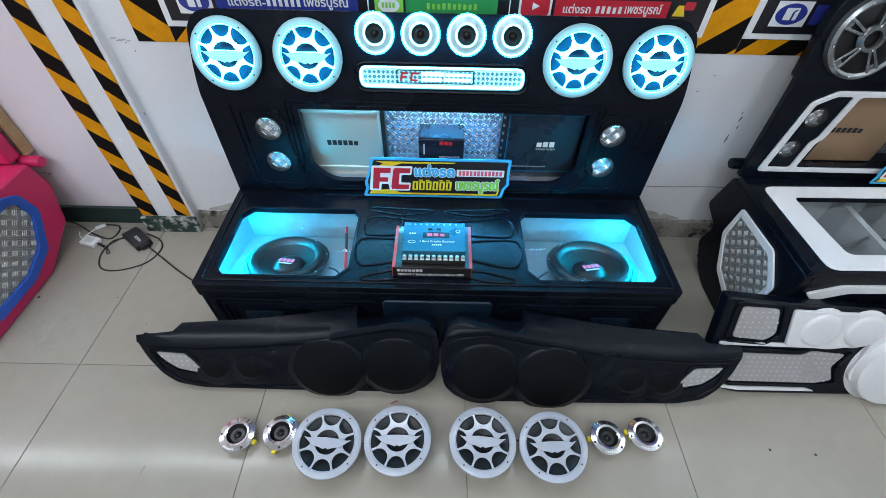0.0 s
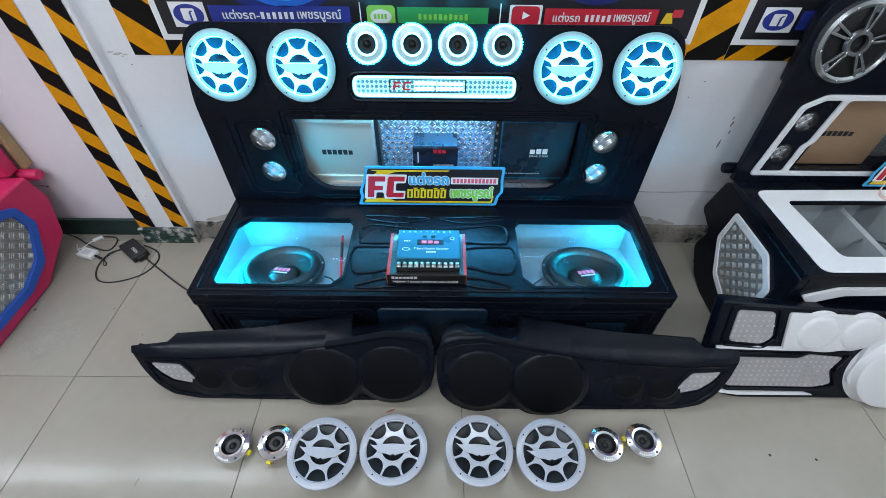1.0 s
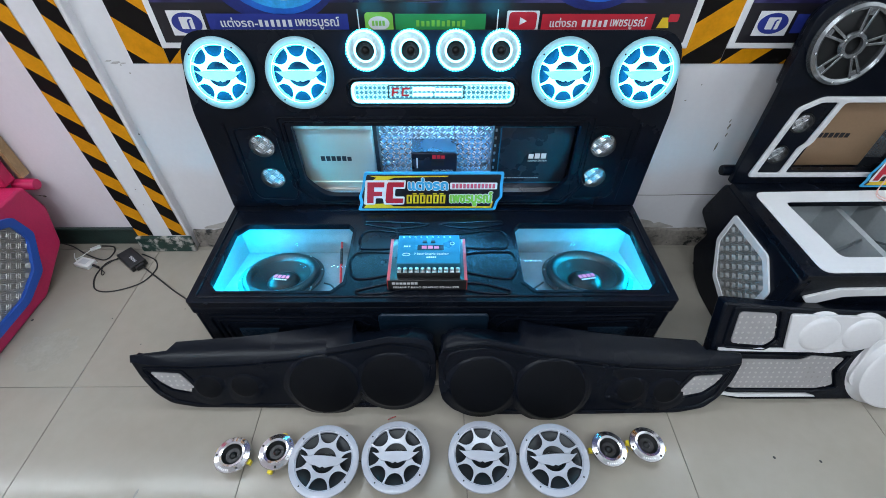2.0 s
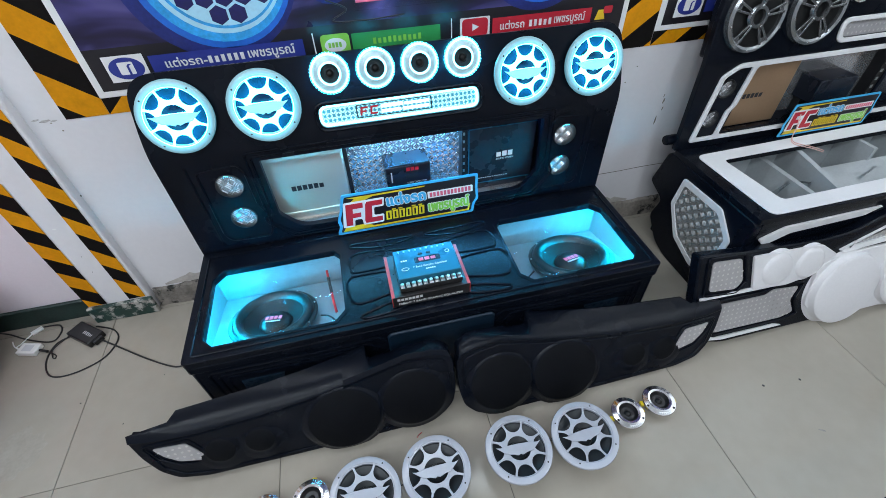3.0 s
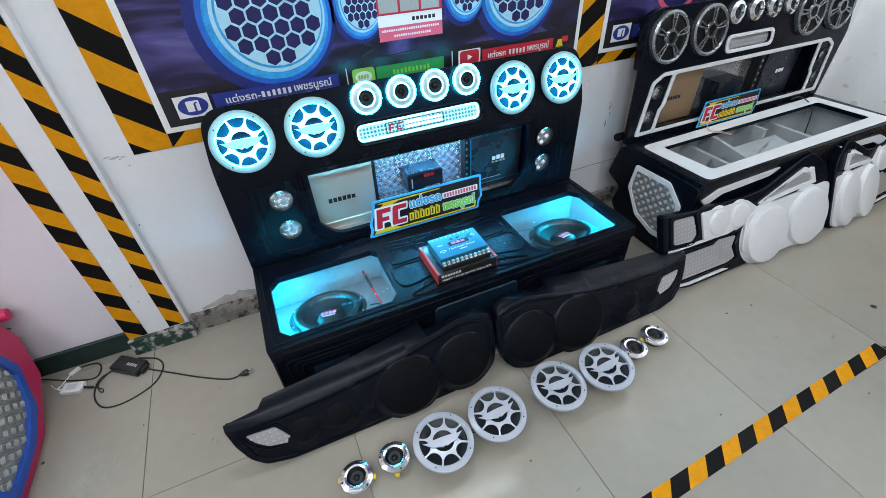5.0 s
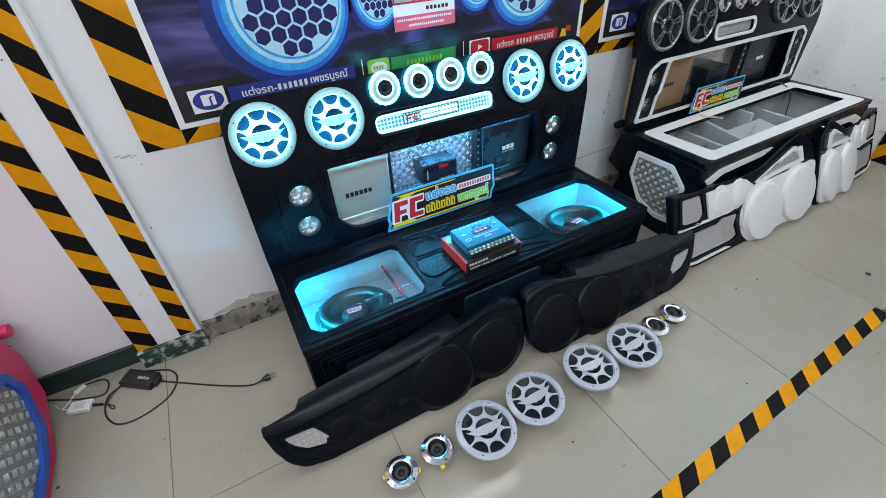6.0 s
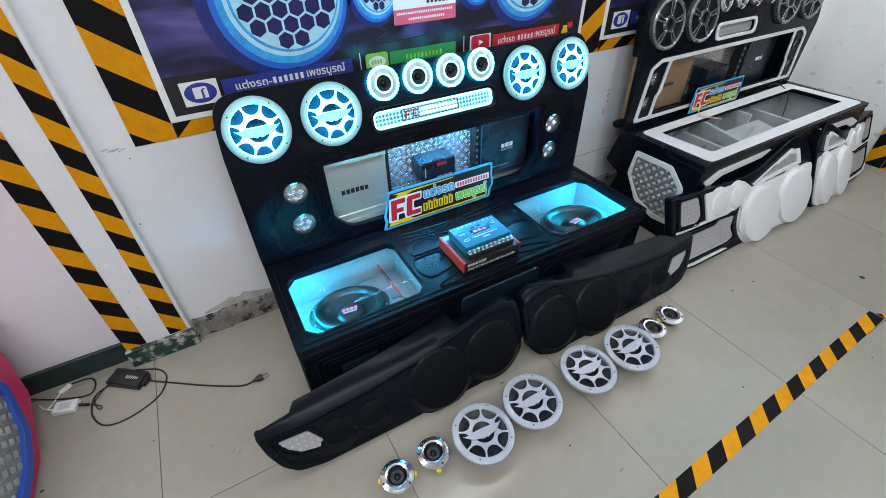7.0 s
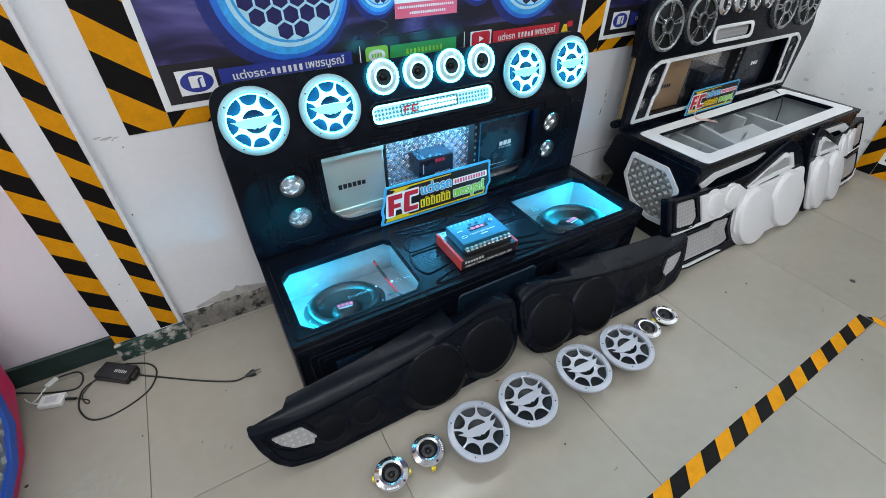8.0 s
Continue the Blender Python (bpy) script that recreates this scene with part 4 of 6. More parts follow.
# lined bass chambers
for s in (0, 1):
    def fx(x):
        return 2 * CX - x if s else x
    ch = part("chamber", box(min(fx(0.460), fx(0.874)), max(fx(0.460), fx(0.874)), -0.158, 0.180, -0.006, 0.0, None, pose(0, 0.248, 0.1945, -13, 0, 0)), SILVER_LINING, unit, "chamber lined with silver foil")
    part("chamber_wall", slab(rect(min(fx(0.455), fx(0.882)), max(fx(0.455), fx(0.882)), 0.0910, 0.432), [rect(min(fx(0.460), fx(0.874)), max(fx(0.460), fx(0.874)), 0.0950, 0.427)], 0.170, pose(0, 0, 0.1225)), SILVER_LINING, ch)
    part("led_strip", box(min(fx(0.463), fx(0.475)), max(fx(0.463), fx(0.475)), 0.125, 0.40, 0.2890, 0.2922), LED_STRIP, unit, "cyan light strip")
    part("led_strip", box(min(fx(0.50), fx(0.70)), max(fx(0.50), fx(0.70)), 0.100, 0.110, 0.2890, 0.2922), LED_STRIP, unit, "cyan light strip")
    pane = part("window_pane", slab([(p[0], p[1]) for p in (win_r if s else win_l)], [], 0.003, pose(0, 0, UTOP - 0.0225)), CLEAR, unit, "clear acrylic pane")
    pane.visible_shadow = False

sub = thing("subwoofer", "black bass loudspeaker with a thick rubber surround in a lit chamber", "subwoofer", group="subwoofers")
part("basket", lathe([(0.100, 0.0), (0.112, 0.026), (0.1365, 0.030), (0.1375, 0.036), (0.1345, 0.0385), (0.122, 0.0385)], n=56), BLACK_PLASTIC, sub)
part("surround", lathe([(0.125, 0.038), (0.1225, 0.047), (0.117, 0.0525), (0.109, 0.0545), (0.101, 0.051), (0.094, 0.042), (0.091, 0.034)], n=56), RUBBER, sub)
part("cone", lathe([(0.092, 0.036), (0.088, 0.034), (0.055, 0.012), (0.050, 0.011)], n=56), CONE, sub)
cap = part("dust_cap", lathe([(0.052, 0.011), (0.048, 0.019), (0.036, 0.027), (0.018, 0.0325), (0, 0.034)], n=48), CONE, sub)
bm = bmesh.new()
for i, dx in enumerate((-0.022, -0.008, 0.006, 0.020)):
    box(dx - 0.005, dx + 0.005, -0.010, 0.006, 0.0335, 0.0346, bm)
part("mark", bm, PINK_PRINT, cap)
bm = bmesh.new()
for i in range(8):
    box(-0.024 + i * 0.006, -0.0205 + i * 0.006, -0.019, -0.0145, 0.0322, 0.0338, bm)
part("mark", bm, WHITE_PRINT, cap)
for i in range(8):
    a = radians(22 + 45 * i)
    part("bolt", lathe([(0, 0.003), (0.0028, 0.0022), (0.0032, 0)], pose(0.1305 * math.cos(a), 0.1305 * math.sin(a), 0.0385), 8), STEEL, sub)
copy_thing(sub, pose(1.590, 0.240, 0.1966, -13, 0, 0) @ pose(0, 0, 0, 0, 0, 12) @ Matrix.Scale(1.0, 4))
sub.matrix_basis = pose(0.638, 0.243, 0.1959, -13, 0, 0) @ pose(0, 0, 0, 0, 0, -8) @ Matrix.Scale(0.94, 4)
for s, (wx, wy) in enumerate(((0.815, 0.20), (1.43, 0.19))):
    pts = [(wx - 0.04, wy + 0.02, 0.228), (wx - 0.01, wy, 0.235), (wx + 0.02, wy - 0.04, 0.215), (wx + 0.035, wy - 0.06, 0.205)] if not s else [(wx + 0.02, wy + 0.03, 0.23), (wx - 0.02, wy, 0.215), (wx - 0.02, wy - 0.05, 0.2)]
    solid("speaker_wire", tube(smooth_path(pts), 0.0028), CABLE, "black wire from the bass loudspeaker's terminals", "wire", at=pts[-1])
pts = [(0.817, 0.245, 0.199), (0.811, 0.290, 0.204), (0.805, 0.350, 0.213), (0.800, 0.405, 0.224)]
wire = thing("red_wire", "red wire end with a black sleeve in the chamber", "wire", pts[0])
part("wire", tube(smooth_path(pts), 0.0042), CABLE_RED, wire)
part("sleeve", tube([(0.8085, 0.318, 0.2078), (0.805, 0.350, 0.213), (0.8025, 0.378, 0.2185)], 0.0052), CABLE, wire)

# ---- the black back board ----
board = thing("back_board", "tall black leatherette board with a window, round lights and lit loudspeakers", "display board", (CX, 0.54, UTOP))
face = wall_plane(BOARD_Y + 0.02)
window = [(0.700, 0.612, 0.004), (1.545, 0.612, 0.004), (1.545, 0.43, 0.01), (1.50, 0.358, 0.05), (0.755, 0.358, 0.05), (0.703, 0.42, 0.01)]
hole = fillet(window, 0.01, 5)
LIGHTS = [(0.600, 0.547), (0.602, 0.431), (1.624, 0.546), (1.622, 0.432)]
up_m = pose(CX, BOARD_Y + 0.02, BEND + 0.0005, 90 - LEAN_TOP, 0, 0)
HW, UPH = (UX1 - UX0) / 2 + 0.003, 0.203
up_out = fillet([(-HW, 0, 0), (HW, 0, 0), (HW - 0.002, 0.06, 0.03), (HW - 0.015, UPH, 0.11), (-HW + 0.015, UPH, 0.11), (-HW + 0.002, 0.06, 0.03)], 0.01, 8)
bar_hole = fillet(rect(-0.226, 0.226, 0.018, 0.076), 0.024, 6)
RAMP = 0.018


def bent(v, front=BOARD_Y, fold=BEND, lean=LEAN_TOP):
    """Where a point of the flat board lies once its upper part is bent back."""
    s0, a1 = fold - RAMP, radians(lean)
    s, out = v.y, v.z
    if s <= s0:
        y, z, a = 0.0, s, 0.0
    else:
        rad = 2 * RAMP / a1
        a = min((s - s0) / rad, a1)
        y, z = rad * (1 - math.cos(a)), s0 + rad * math.sin(a)
        if s > fold + RAMP:
            y, z = y + (s - fold - RAMP) * math.sin(a1), z + (s - fold - RAMP) * math.cos(a1)
    return Vector((v.x, front + 0.02 + y - out * math.cos(a), z + out * math.sin(a)))


full = [(UX0 - 0.001, UTOP + 0.001), (UX1 + 0.001, UTOP + 0.001)] + [(x + CX, y + BEND) for x, y in up_out if y > 0.01]
bm = slab(full, [hole] + [circle(x, z, 0.0375, 28) for x, z in LIGHTS] + [[(x + CX, y + BEND) for x, y in bar_hole]], 0.02)
for k in range(5):
    bmesh.ops.bisect_plane(bm, geom=bm.verts[:] + bm.edges[:] + bm.faces[:], plane_co=(0, BEND + RAMP * (k - 2) / 2, 0), plane_no=(0, 1, 0))
for v in bm.verts:
    v.co = bent(v.co)
low_panel = part("front_panel", bm, LEATHER, board, bevel=0.005)
part("backing", slab([(x * 0.985, y) for x, y in up_out], [], 0.055, up_m @ pose(0, -0.004, -0.056)), LEATHER, board, bevel=0.012)
for a, b in ((UX0 - 0.002, UX0 + 0.05), (UX1 - 0.05, UX1 + 0.002)):
    part("side_return", box(a, b, BOARD_Y + 0.0205, 0.6295, UTOP + 0.001, BEND), LEATHER, board, bevel=0.006)
part("bay_top", box(0.66, 1.585, BOARD_Y + 0.021, 0.600, 0.618, 0.632), LEATHER, board)
part("bay_floor", box(0.66, 1.585, BOARD_Y + 0.021, 0.600, 0.330, 0.350), ALU, board, "silver shelf of the window bay")
for a, b in ((0.66, 0.684), (1.561, 1.585)):
    part("bay_side", box(a, b, BOARD_Y + 0.021, 0.600, 0.3505, 0.6175), LEATHER, board)
checker_panel("bay_back", rect(0.685, 1.560, 0.351, 0.617), wall_plane(0.590), board, ALU, "silver checker plate behind the amplifiers", pitch=0.019, count=2)
part("led_strip", box(1.02, 1.55, 0.552, 0.558, 0.613, 0.6175), mat("bay_led", (0.5, 0.9, 1), 0.4, vary=0, glow=300.0, glow_color=(0.06, 0.46, 0.90)), board, "cyan light strip")
part("led_strip", box(0.70, 1.0, 0.524, 0.530, 0.613, 0.6175), mat("bay_led_soft", (0.5, 0.9, 1), 0.4, vary=0, glow=180.0, glow_color=(0.1, 0.6, 1.0)), board, "cyan light strip")


def piping_on(parent, pts, y, r=0.0036, rad=0.012):
    part("piping", tube([(x, y, z) for x, z in fillet(pts, rad, 3)], r, True, 6), LEATHER, parent)


fy = BOARD_Y - 0.0004
piping_on(low_panel, [(0.680, 0.628), (1.565, 0.628), (1.570, 0.43), (1.585, 0.40), (1.53, 0.338), (0.735, 0.338), (0.672, 0.40), (0.684, 0.43)], fy)
piping_on(low_panel, [(0.667, 0.641), (1.58, 0.641), (1.585, 0.44), (1.60, 0.41), (1.54, 0.327), (0.725, 0.327), (0.655, 0.405), (0.669, 0.44)], fy)
for s in (0, 1):
    a = [(0.530, 0.603), (0.638, 0.612), (0.652, 0.585), (0.655, 0.465), (0.672, 0.435), (0.668, 0.365), (0.655, 0.348), (0.545, 0.352), (0.528, 0.375)]
    b = [(0.512, 0.618), (0.648, 0.628), (0.660, 0.60), (0.6635, 0.475), (0.664, 0.44), (0.664, 0.35), (0.652, 0.334), (0.525, 0.338), (0.508, 0.36)]
    for pts in (a, [(0.508, 0.622), (0.512, 0.34)]):
        pts = mirror(pts) if s else pts
        if len(pts) > 2:
            piping_on(low_panel, pts, fy)
        else:
            part("piping", tube([(x, fy, z) for x, z in pts], 0.0034), LEATHER, low_panel)

for x, z in LIGHTS:
    th = thing("round_light", "small round inset window showing silver checker plate", "inset light", (x, BOARD_Y, z - 0.03), "round inset lights")
    part("bezel", lathe([(0.0375, -0.014), (0.0375, 0.003), (0.0362, 0.004), (0.0350, 0.001), (0.0350, -0.012)], pose(x, BOARD_Y, z, 90, 0, 0), 32), BLACK_PLASTIC, th)
    checker_panel("checker_plate", circle(x, z, 0.0370, 28), wall_plane(BOARD_Y + 0.012), th, ALU, pitch=0.021, count=3)
    part("led", box(x - 0.012, x + 0.012, BOARD_Y + 0.002, BOARD_Y + 0.005, z + 0.0315, z + 0.0335), LED_CYAN, th)

# lit bar in the upper panel
bar = thing("light_bar", "long lit bar of checker plate behind frosted glass", "light bar", (CX, BOARD_Y + 0.01, BEND + 0.02))
bm = bmesh.new()
bar_m = up_m @ pose(0, 0, 0.002)
checker_panel("checker_plate", fillet(rect(-0.224, 0.224, 0.020, 0.074), 0.022, 5), up_m @ pose(0, 0, 0.0005), bar, mat("lit_checker", (0.1, 0.35, 0.45), 0.3, 0.6, vary=0.1, glow=0.22, glow_color=(0.03, 0.42, 0.62)), pitch=0.0125, count=2, tread_material=mat("lit_tread", (0.5, 0.75, 0.8), 0.3, 0.3, vary=0.1, glow=0.55, glow_color=(0.45, 0.95, 1.0)))
part("led_rim", slab(fillet(rect(-0.2255, 0.2255, 0.0185, 0.0755), 0.0235, 6), [fillet(rect(-0.2185, 0.2185, 0.0255, 0.0685), 0.0185, 6)], 0.004, up_m @ pose(0, 0, 0.008)), LED_WHITE, bar, "glowing cyan rim")
part("bezel", tube([up_m @ Vector((x, y, 0.0205)) for x, y in fillet(rect(-0.234, 0.234, 0.010, 0.084), 0.03, 6)], 0.005, True, 7), LEATHER, bar)
bm = bmesh.new()
for pts in ([(0, 0), (0.006, 0), (0.007, 0.008), (0.018, 0.008), (0.019, 0.013), (0.008, 0.013), (0.009, 0.018), (0.023, 0.018), (0.024, 0.023), (0.004, 0.023)], [(0.028, 0), (0.049, 0), (0.050, 0.005), (0.034, 0.005), (0.036, 0.018), (0.052, 0.018), (0.053, 0.023), (0.031, 0.023)]):
    sheet([(x - 0.116, y + 0.036) for x, y in pts], up_m @ pose(0, 0, 0.010), bm)
part("logo", bm, RED_PRINT, bar)
bm = bmesh.new()
for i, (x0, x1, y0, y1) in enumerate(((-0.055, 0.005, 0.050, 0.060), (-0.055, 0.0, 0.036, 0.045), (0.010, 0.080, 0.050, 0.058), (0.006, 0.080, 0.036, 0.045))):
    sheet(rect(x0, x1, y0, y1), up_m @ pose(0, 0, 0.010), bm)
part("writing", bm, mat("lit_writing", (0.9, 0.95, 1), 0.4, vary=0, glow=0.9, glow_color=(0.75, 1, 1)), bar)
part("writing_edge", slab(fillet(rect(-0.125, 0.088, 0.0295, 0.0655), 0.004), [fillet(rect(-0.1225, 0.0855, 0.032, 0.063), 0.003)], 0.001, up_m @ pose(0, 0, 0.0085)), BLACK_PRINT, bar)


def on_upper(x, z):
    """The pose of a thing mounted on the leaning upper panel at world x and height z."""
    s = (z - BEND) / math.cos(radians(LEAN_TOP))
    return up_m @ pose(x - CX, s, 0.0225)


TOPS = [0.546, 0.759, 1.469, 1.682]
for i, x in enumerate(TOPS):
    if i:
        copy_thing(lit_speaker, on_upper(x, 0.7500))
lit_speaker.matrix_basis = on_upper(TOPS[0], 0.7500)
for i in range(4):
    x = 0.937 + (1.293 - 0.937) * i / 3
    if i:
        copy_thing(lit_tweeter, on_upper(x, 0.8050))
    else:
        first = on_upper(x, 0.8050)
lit_tweeter.matrix_basis = first

# amplifiers in the bay
amp = thing("amplifier", "champagne coloured car amplifier in the window bay", "amplifier", (0.81, 0.56, 0.35), "amplifiers in the black unit")
part("body", box(0.688, 0.925, 0.536, 0.5865, 0.372, 0.600), GOLD_ALU, amp, bevel=0.006)
part("lower_fin", box(0.688, 0.925, 0.530, 0.5355, 0.362, 0.385), GOLD_ALU, amp, bevel=0.003)
part("upper_fin", box(0.688, 0.925, 0.5325, 0.5355, 0.575, 0.600), GOLD_ALU, amp, bevel=0.001)
part("terminal_strip", box(0.9255, 0.938, 0.545, 0.5865, 0.385, 0.595), BLACK_PLASTIC, amp)
part("foot", box(0.70, 0.915, 0.54, 0.586, 0.3505, 0.3715), GOLD_ALU, amp)
part("mark", bars(0.752, 0.853, 0.462, 0.480, 6, wall_plane(0.5352), 8, gap=0.22), BLACK_PRINT, amp)
part("fine_print", bars(0.88, 0.915, 0.402, 0.405, 5, wall_plane(0.5352), 9), GREY_BOARD, amp)
amp = thing("amplifier", "black car amplifier with a white mark in the window bay", "amplifier", (1.43, 0.56, 0.35), "amplifiers in the black unit")
part("body", box(1.318, 1.548, 0.536, 0.5865, 0.372, 0.592), AMP_BLACK, amp, bevel=0.005)
for z in (0.581, 0.586):
    part("ridge", box(1.320, 1.546, 0.5335, 0.5359, z, z + 0.0022), BLUE_ALU, amp)
part("ridge", box(1.320, 1.546, 0.5335, 0.5359, 0.376, 0.3785), BLUE_ALU, amp)
part("end_ridge", box(1.318, 1.3215, 0.5335, 0.5359, 0.380, 0.579), BLUE_ALU, amp)
for k in range(7):
    part("terminal", box(1.303, 1.309, 0.5425, 0.5449, 0.400 + k * 0.027, 0.409 + k * 0.027), STEEL, amp)
part("terminal_strip", box(1.300, 1.3175, 0.545, 0.5865, 0.385, 0.590), BLACK_PLASTIC, amp)
part("foot", box(1.33, 1.53, 0.54, 0.586, 0.3505, 0.3715), AMP_BLACK, amp)
part("mark", bars(1.415, 1.475, 0.470, 0.489, 3, wall_plane(0.5352), 10, gap=0.2), WHITE_PRINT, amp)


def writing(text, size, m, material, parent, name="writing", squeeze=1.0):
    """Readable words as thin letters."""
    cu = bpy.data.curves.new(name, "FONT")
    cu.body, cu.size, cu.extrude, cu.align_x, cu.align_y = text, size, 0.0002, "CENTER", "CENTER"
    tmp = new(name, cu)
    bpy.context.view_layer.update()
    me = bpy.data.meshes.new_from_object(tmp)
    bpy.data.objects.remove(tmp)
    bm = bmesh.new()
    bm.from_mesh(me)
    bpy.data.meshes.remove(me)
    bmesh.ops.transform(bm, matrix=m @ Matrix.Diagonal((squeeze, 1, 1, 1)), verts=bm.verts[:])
    return part(name, bm, material, parent)


writing("SOUND SYSTEM", 0.0085, wall_plane(0.5354) @ pose(1.445, 0.4615, 0), WHITE_PRINT, amp)
part("fine_print", bars(1.33, 1.46, 0.394, 0.397, 16, wall_plane(0.5352), 11), GREY_PRINT, amp)

cap_box = thing("capacitor", "black capacitor box with a red mark on the checker plate", "capacitor", (1.115, 0.55, 0.44))
part("body", box(1.043, 1.185, 0.505, 0.5865, 0.436, 0.510), AMP_BLACK, cap_box, bevel=0.003)
part("top_plate", box(1.046, 1.182, 0.508, 0.586, 0.5105, 0.513), AMP_BLACK, cap_box, bevel=0.001)
part("mark", bars(1.108, 1.150, 0.490, 0.503, 3, wall_plane(0.5046), 12, gap=0.2), RED_PRINT, cap_box)
part("mark", bars(1.058, 1.064, 0.455, 0.493, 1, wall_plane(0.5046), 13), GREY_PRINT, cap_box)
writing("SUPER CAPACITOR", 0.0075, wall_plane(0.5046) @ pose(1.140, 0.446, 0), WHITE_PRINT, cap_box)
part("display", box(1.105, 1.145, 0.5035, 0.5046, 0.464, 0.484), BLACK_PLASTIC, cap_box)
for x, z in ((0.958, 0.575), (0.958, 0.42), (1.282, 0.585), (1.282, 0.42)):
    th = thing("mounting_bolt", "dark round bolt in the checker plate", "bolt", (x, 0.586, z), "mounting bolts")
    part("head", lathe([(0, 0.006), (0.006, 0.005), (0.0085, 0.001), (0.0085, 0)], pose(x, 0.587, z, 90, 0, 0), 16), STEEL, th)

# ---- the shop sign on the box ----
def shop_sign(x0, x1, y, z0, lean, label):
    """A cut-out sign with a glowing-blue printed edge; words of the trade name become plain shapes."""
    th = thing("sign", label, "sign", ((x0 + x1) / 2, y, z0), "shop signs")
    k = (x1 - x0) / 0.475
    m = pose(x0, y, z0, 90 - lean, 0, 0) @ Matrix.Scale(k, 4)

    def flat(pts, i, mt, name):
        part(name, slab(pts, [], 0.0006, m @ pose(0, 0, 0.004 + 0.0007 * i)), mt, th)
    out = fillet([(0.0, 0.0), (0.455, 0.0), (0.462, 0.035), (0.475, 0.05), (0.472, 0.095), (0.475, 0.140), (0.035, 0.140), (0.022, 0.085), (0.008, 0.05), (0.012, 0.03)], 0.008, 3)
    part("board", slab(out, [], 0.004, m), CYAN_PRINT, th, "bright blue edge")
    inn = fillet([(0.012, 0.008), (0.447, 0.008), (0.453, 0.036), (0.466, 0.053), (0.463, 0.095), (0.466, 0.132), (0.042, 0.132), (0.030, 0.085), (0.018, 0.055), (0.022, 0.03)], 0.006, 3)
    flat(inn, 0, BLACK_PRINT, "black_field")
    flat([(0.020, 0.010), (0.44, 0.010), (0.446, 0.036), (0.442, 0.036), (0.435, 0.016), (0.12, 0.016), (0.10, 0.028), (0.03, 0.024)], 1, YELLOW_PRINT, "yellow_stripe")
    flat([(0.05, 0.128), (0.30, 0.128), (0.295, 0.1245), (0.13, 0.122), (0.10, 0.112), (0.06, 0.113), (0.072, 0.122)], 1, YELLOW_PRINT, "yellow_stripe")
    f_shape = [(0.033, 0.030), (0.054, 0.030), (0.057, 0.056), (0.084, 0.056), (0.086, 0.072), (0.060, 0.072), (0.062, 0.088), (0.094, 0.088), (0.096, 0.106), (0.042, 0.106)]
    c_shape = [(0.096, 0.030), (0.150, 0.030), (0.152, 0.047), (0.118, 0.047), (0.123, 0.089), (0.156, 0.089), (0.158, 0.106), (0.108, 0.106), (0.103, 0.098), (0.094, 0.040)]
    for s in (f_shape, c_shape):
        cx, cy = sum(p[0] for p in s) / len(s), sum(p[1] for p in s) / len(s)
        flat(s, 3, RED_PRINT, "logo")
    edge = [(0.022, 0.024), (0.060, 0.024), (0.063, 0.048), (0.086, 0.048), (0.088, 0.024), (0.154, 0.024), (0.158, 0.054), (0.126, 0.054), (0.129, 0.082), (0.160, 0.082), (0.165, 0.113), (0.036, 0.113)]
    flat(fillet(edge, 0.005, 2), 2, WHITE_PRINT, "logo_edge")

    def word(x, xe, zb, zt, n, mt, seed):
        bm, rnd = bmesh.new(), random.Random(seed)
        step = (xe - x) / n
        for i in range(n):
            a = x + i * step
            slab([(a, zb), (a + step * 0.82, zb), (a + step * 0.82 + 0.002, zt), (a + 0.002, zt)], [[(a + step * 0.3, zb + 0.004), (a + step * 0.55, zb + 0.004), (a + step * 0.55 + 0.001, zt - 0.005), (a + step * 0.3 + 0.001, zt - 0.005)]], 0.0006, m @ pose(0, 0, 0.0056), bm)
            if rnd.random() < 0.3:
                slab(rect(a, a + step * 0.6, zt + 0.002, zt + 0.006), [], 0.0006, m @ pose(0, 0, 0.0056), bm)
        part("word_shape", bm, mt, th, kind="stuff")
    for i, (mt, grow) in enumerate(((WHITE_PRINT, 0.0042), (CYAN_PRINT, 0.0022))):
        letters("\u0e41\u0e15\u0e48\u0e07\u0e23\u0e16", 0.172, 0.296, 0.079, 0.119, m @ pose(0, 0, 0.0058 + 0.0005 * i), mt, th, grow)
        letters("\u0e40\u0e1e\u0e0a\u0e23\u0e1a\u0e39\u0e23\u0e13\u0e4c", 0.305, 0.440, 0.019, 0.069, m @ pose(0, 0, 0.0058 + 0.0005 * i), mt if not i else LIME_PRINT, th, grow)
    word(0.162, 0.292, 0.028, 0.060, 6, YELLOW_PRINT, 22)
    flat(fillet(rect(0.304, 0.455, 0.080, 0.104), 0.003), 2, WHITE_PRINT, "number_field")
    bm = bmesh.new()
    for i in range(12):
        a = 0.311 + i * 0.0117
        slab(rect(a, a + 0.008, 0.084, 0.100), [], 0.0006, m @ pose(0, 0, 0.0061), bm)
    part("number_bar", bm, PINK_PRINT, th, kind="stuff")
    return th


shop_sign(0.860, 1.335, 0.462, UTOP + 0.004, 8, "printed shop sign with blue edge on the black box")

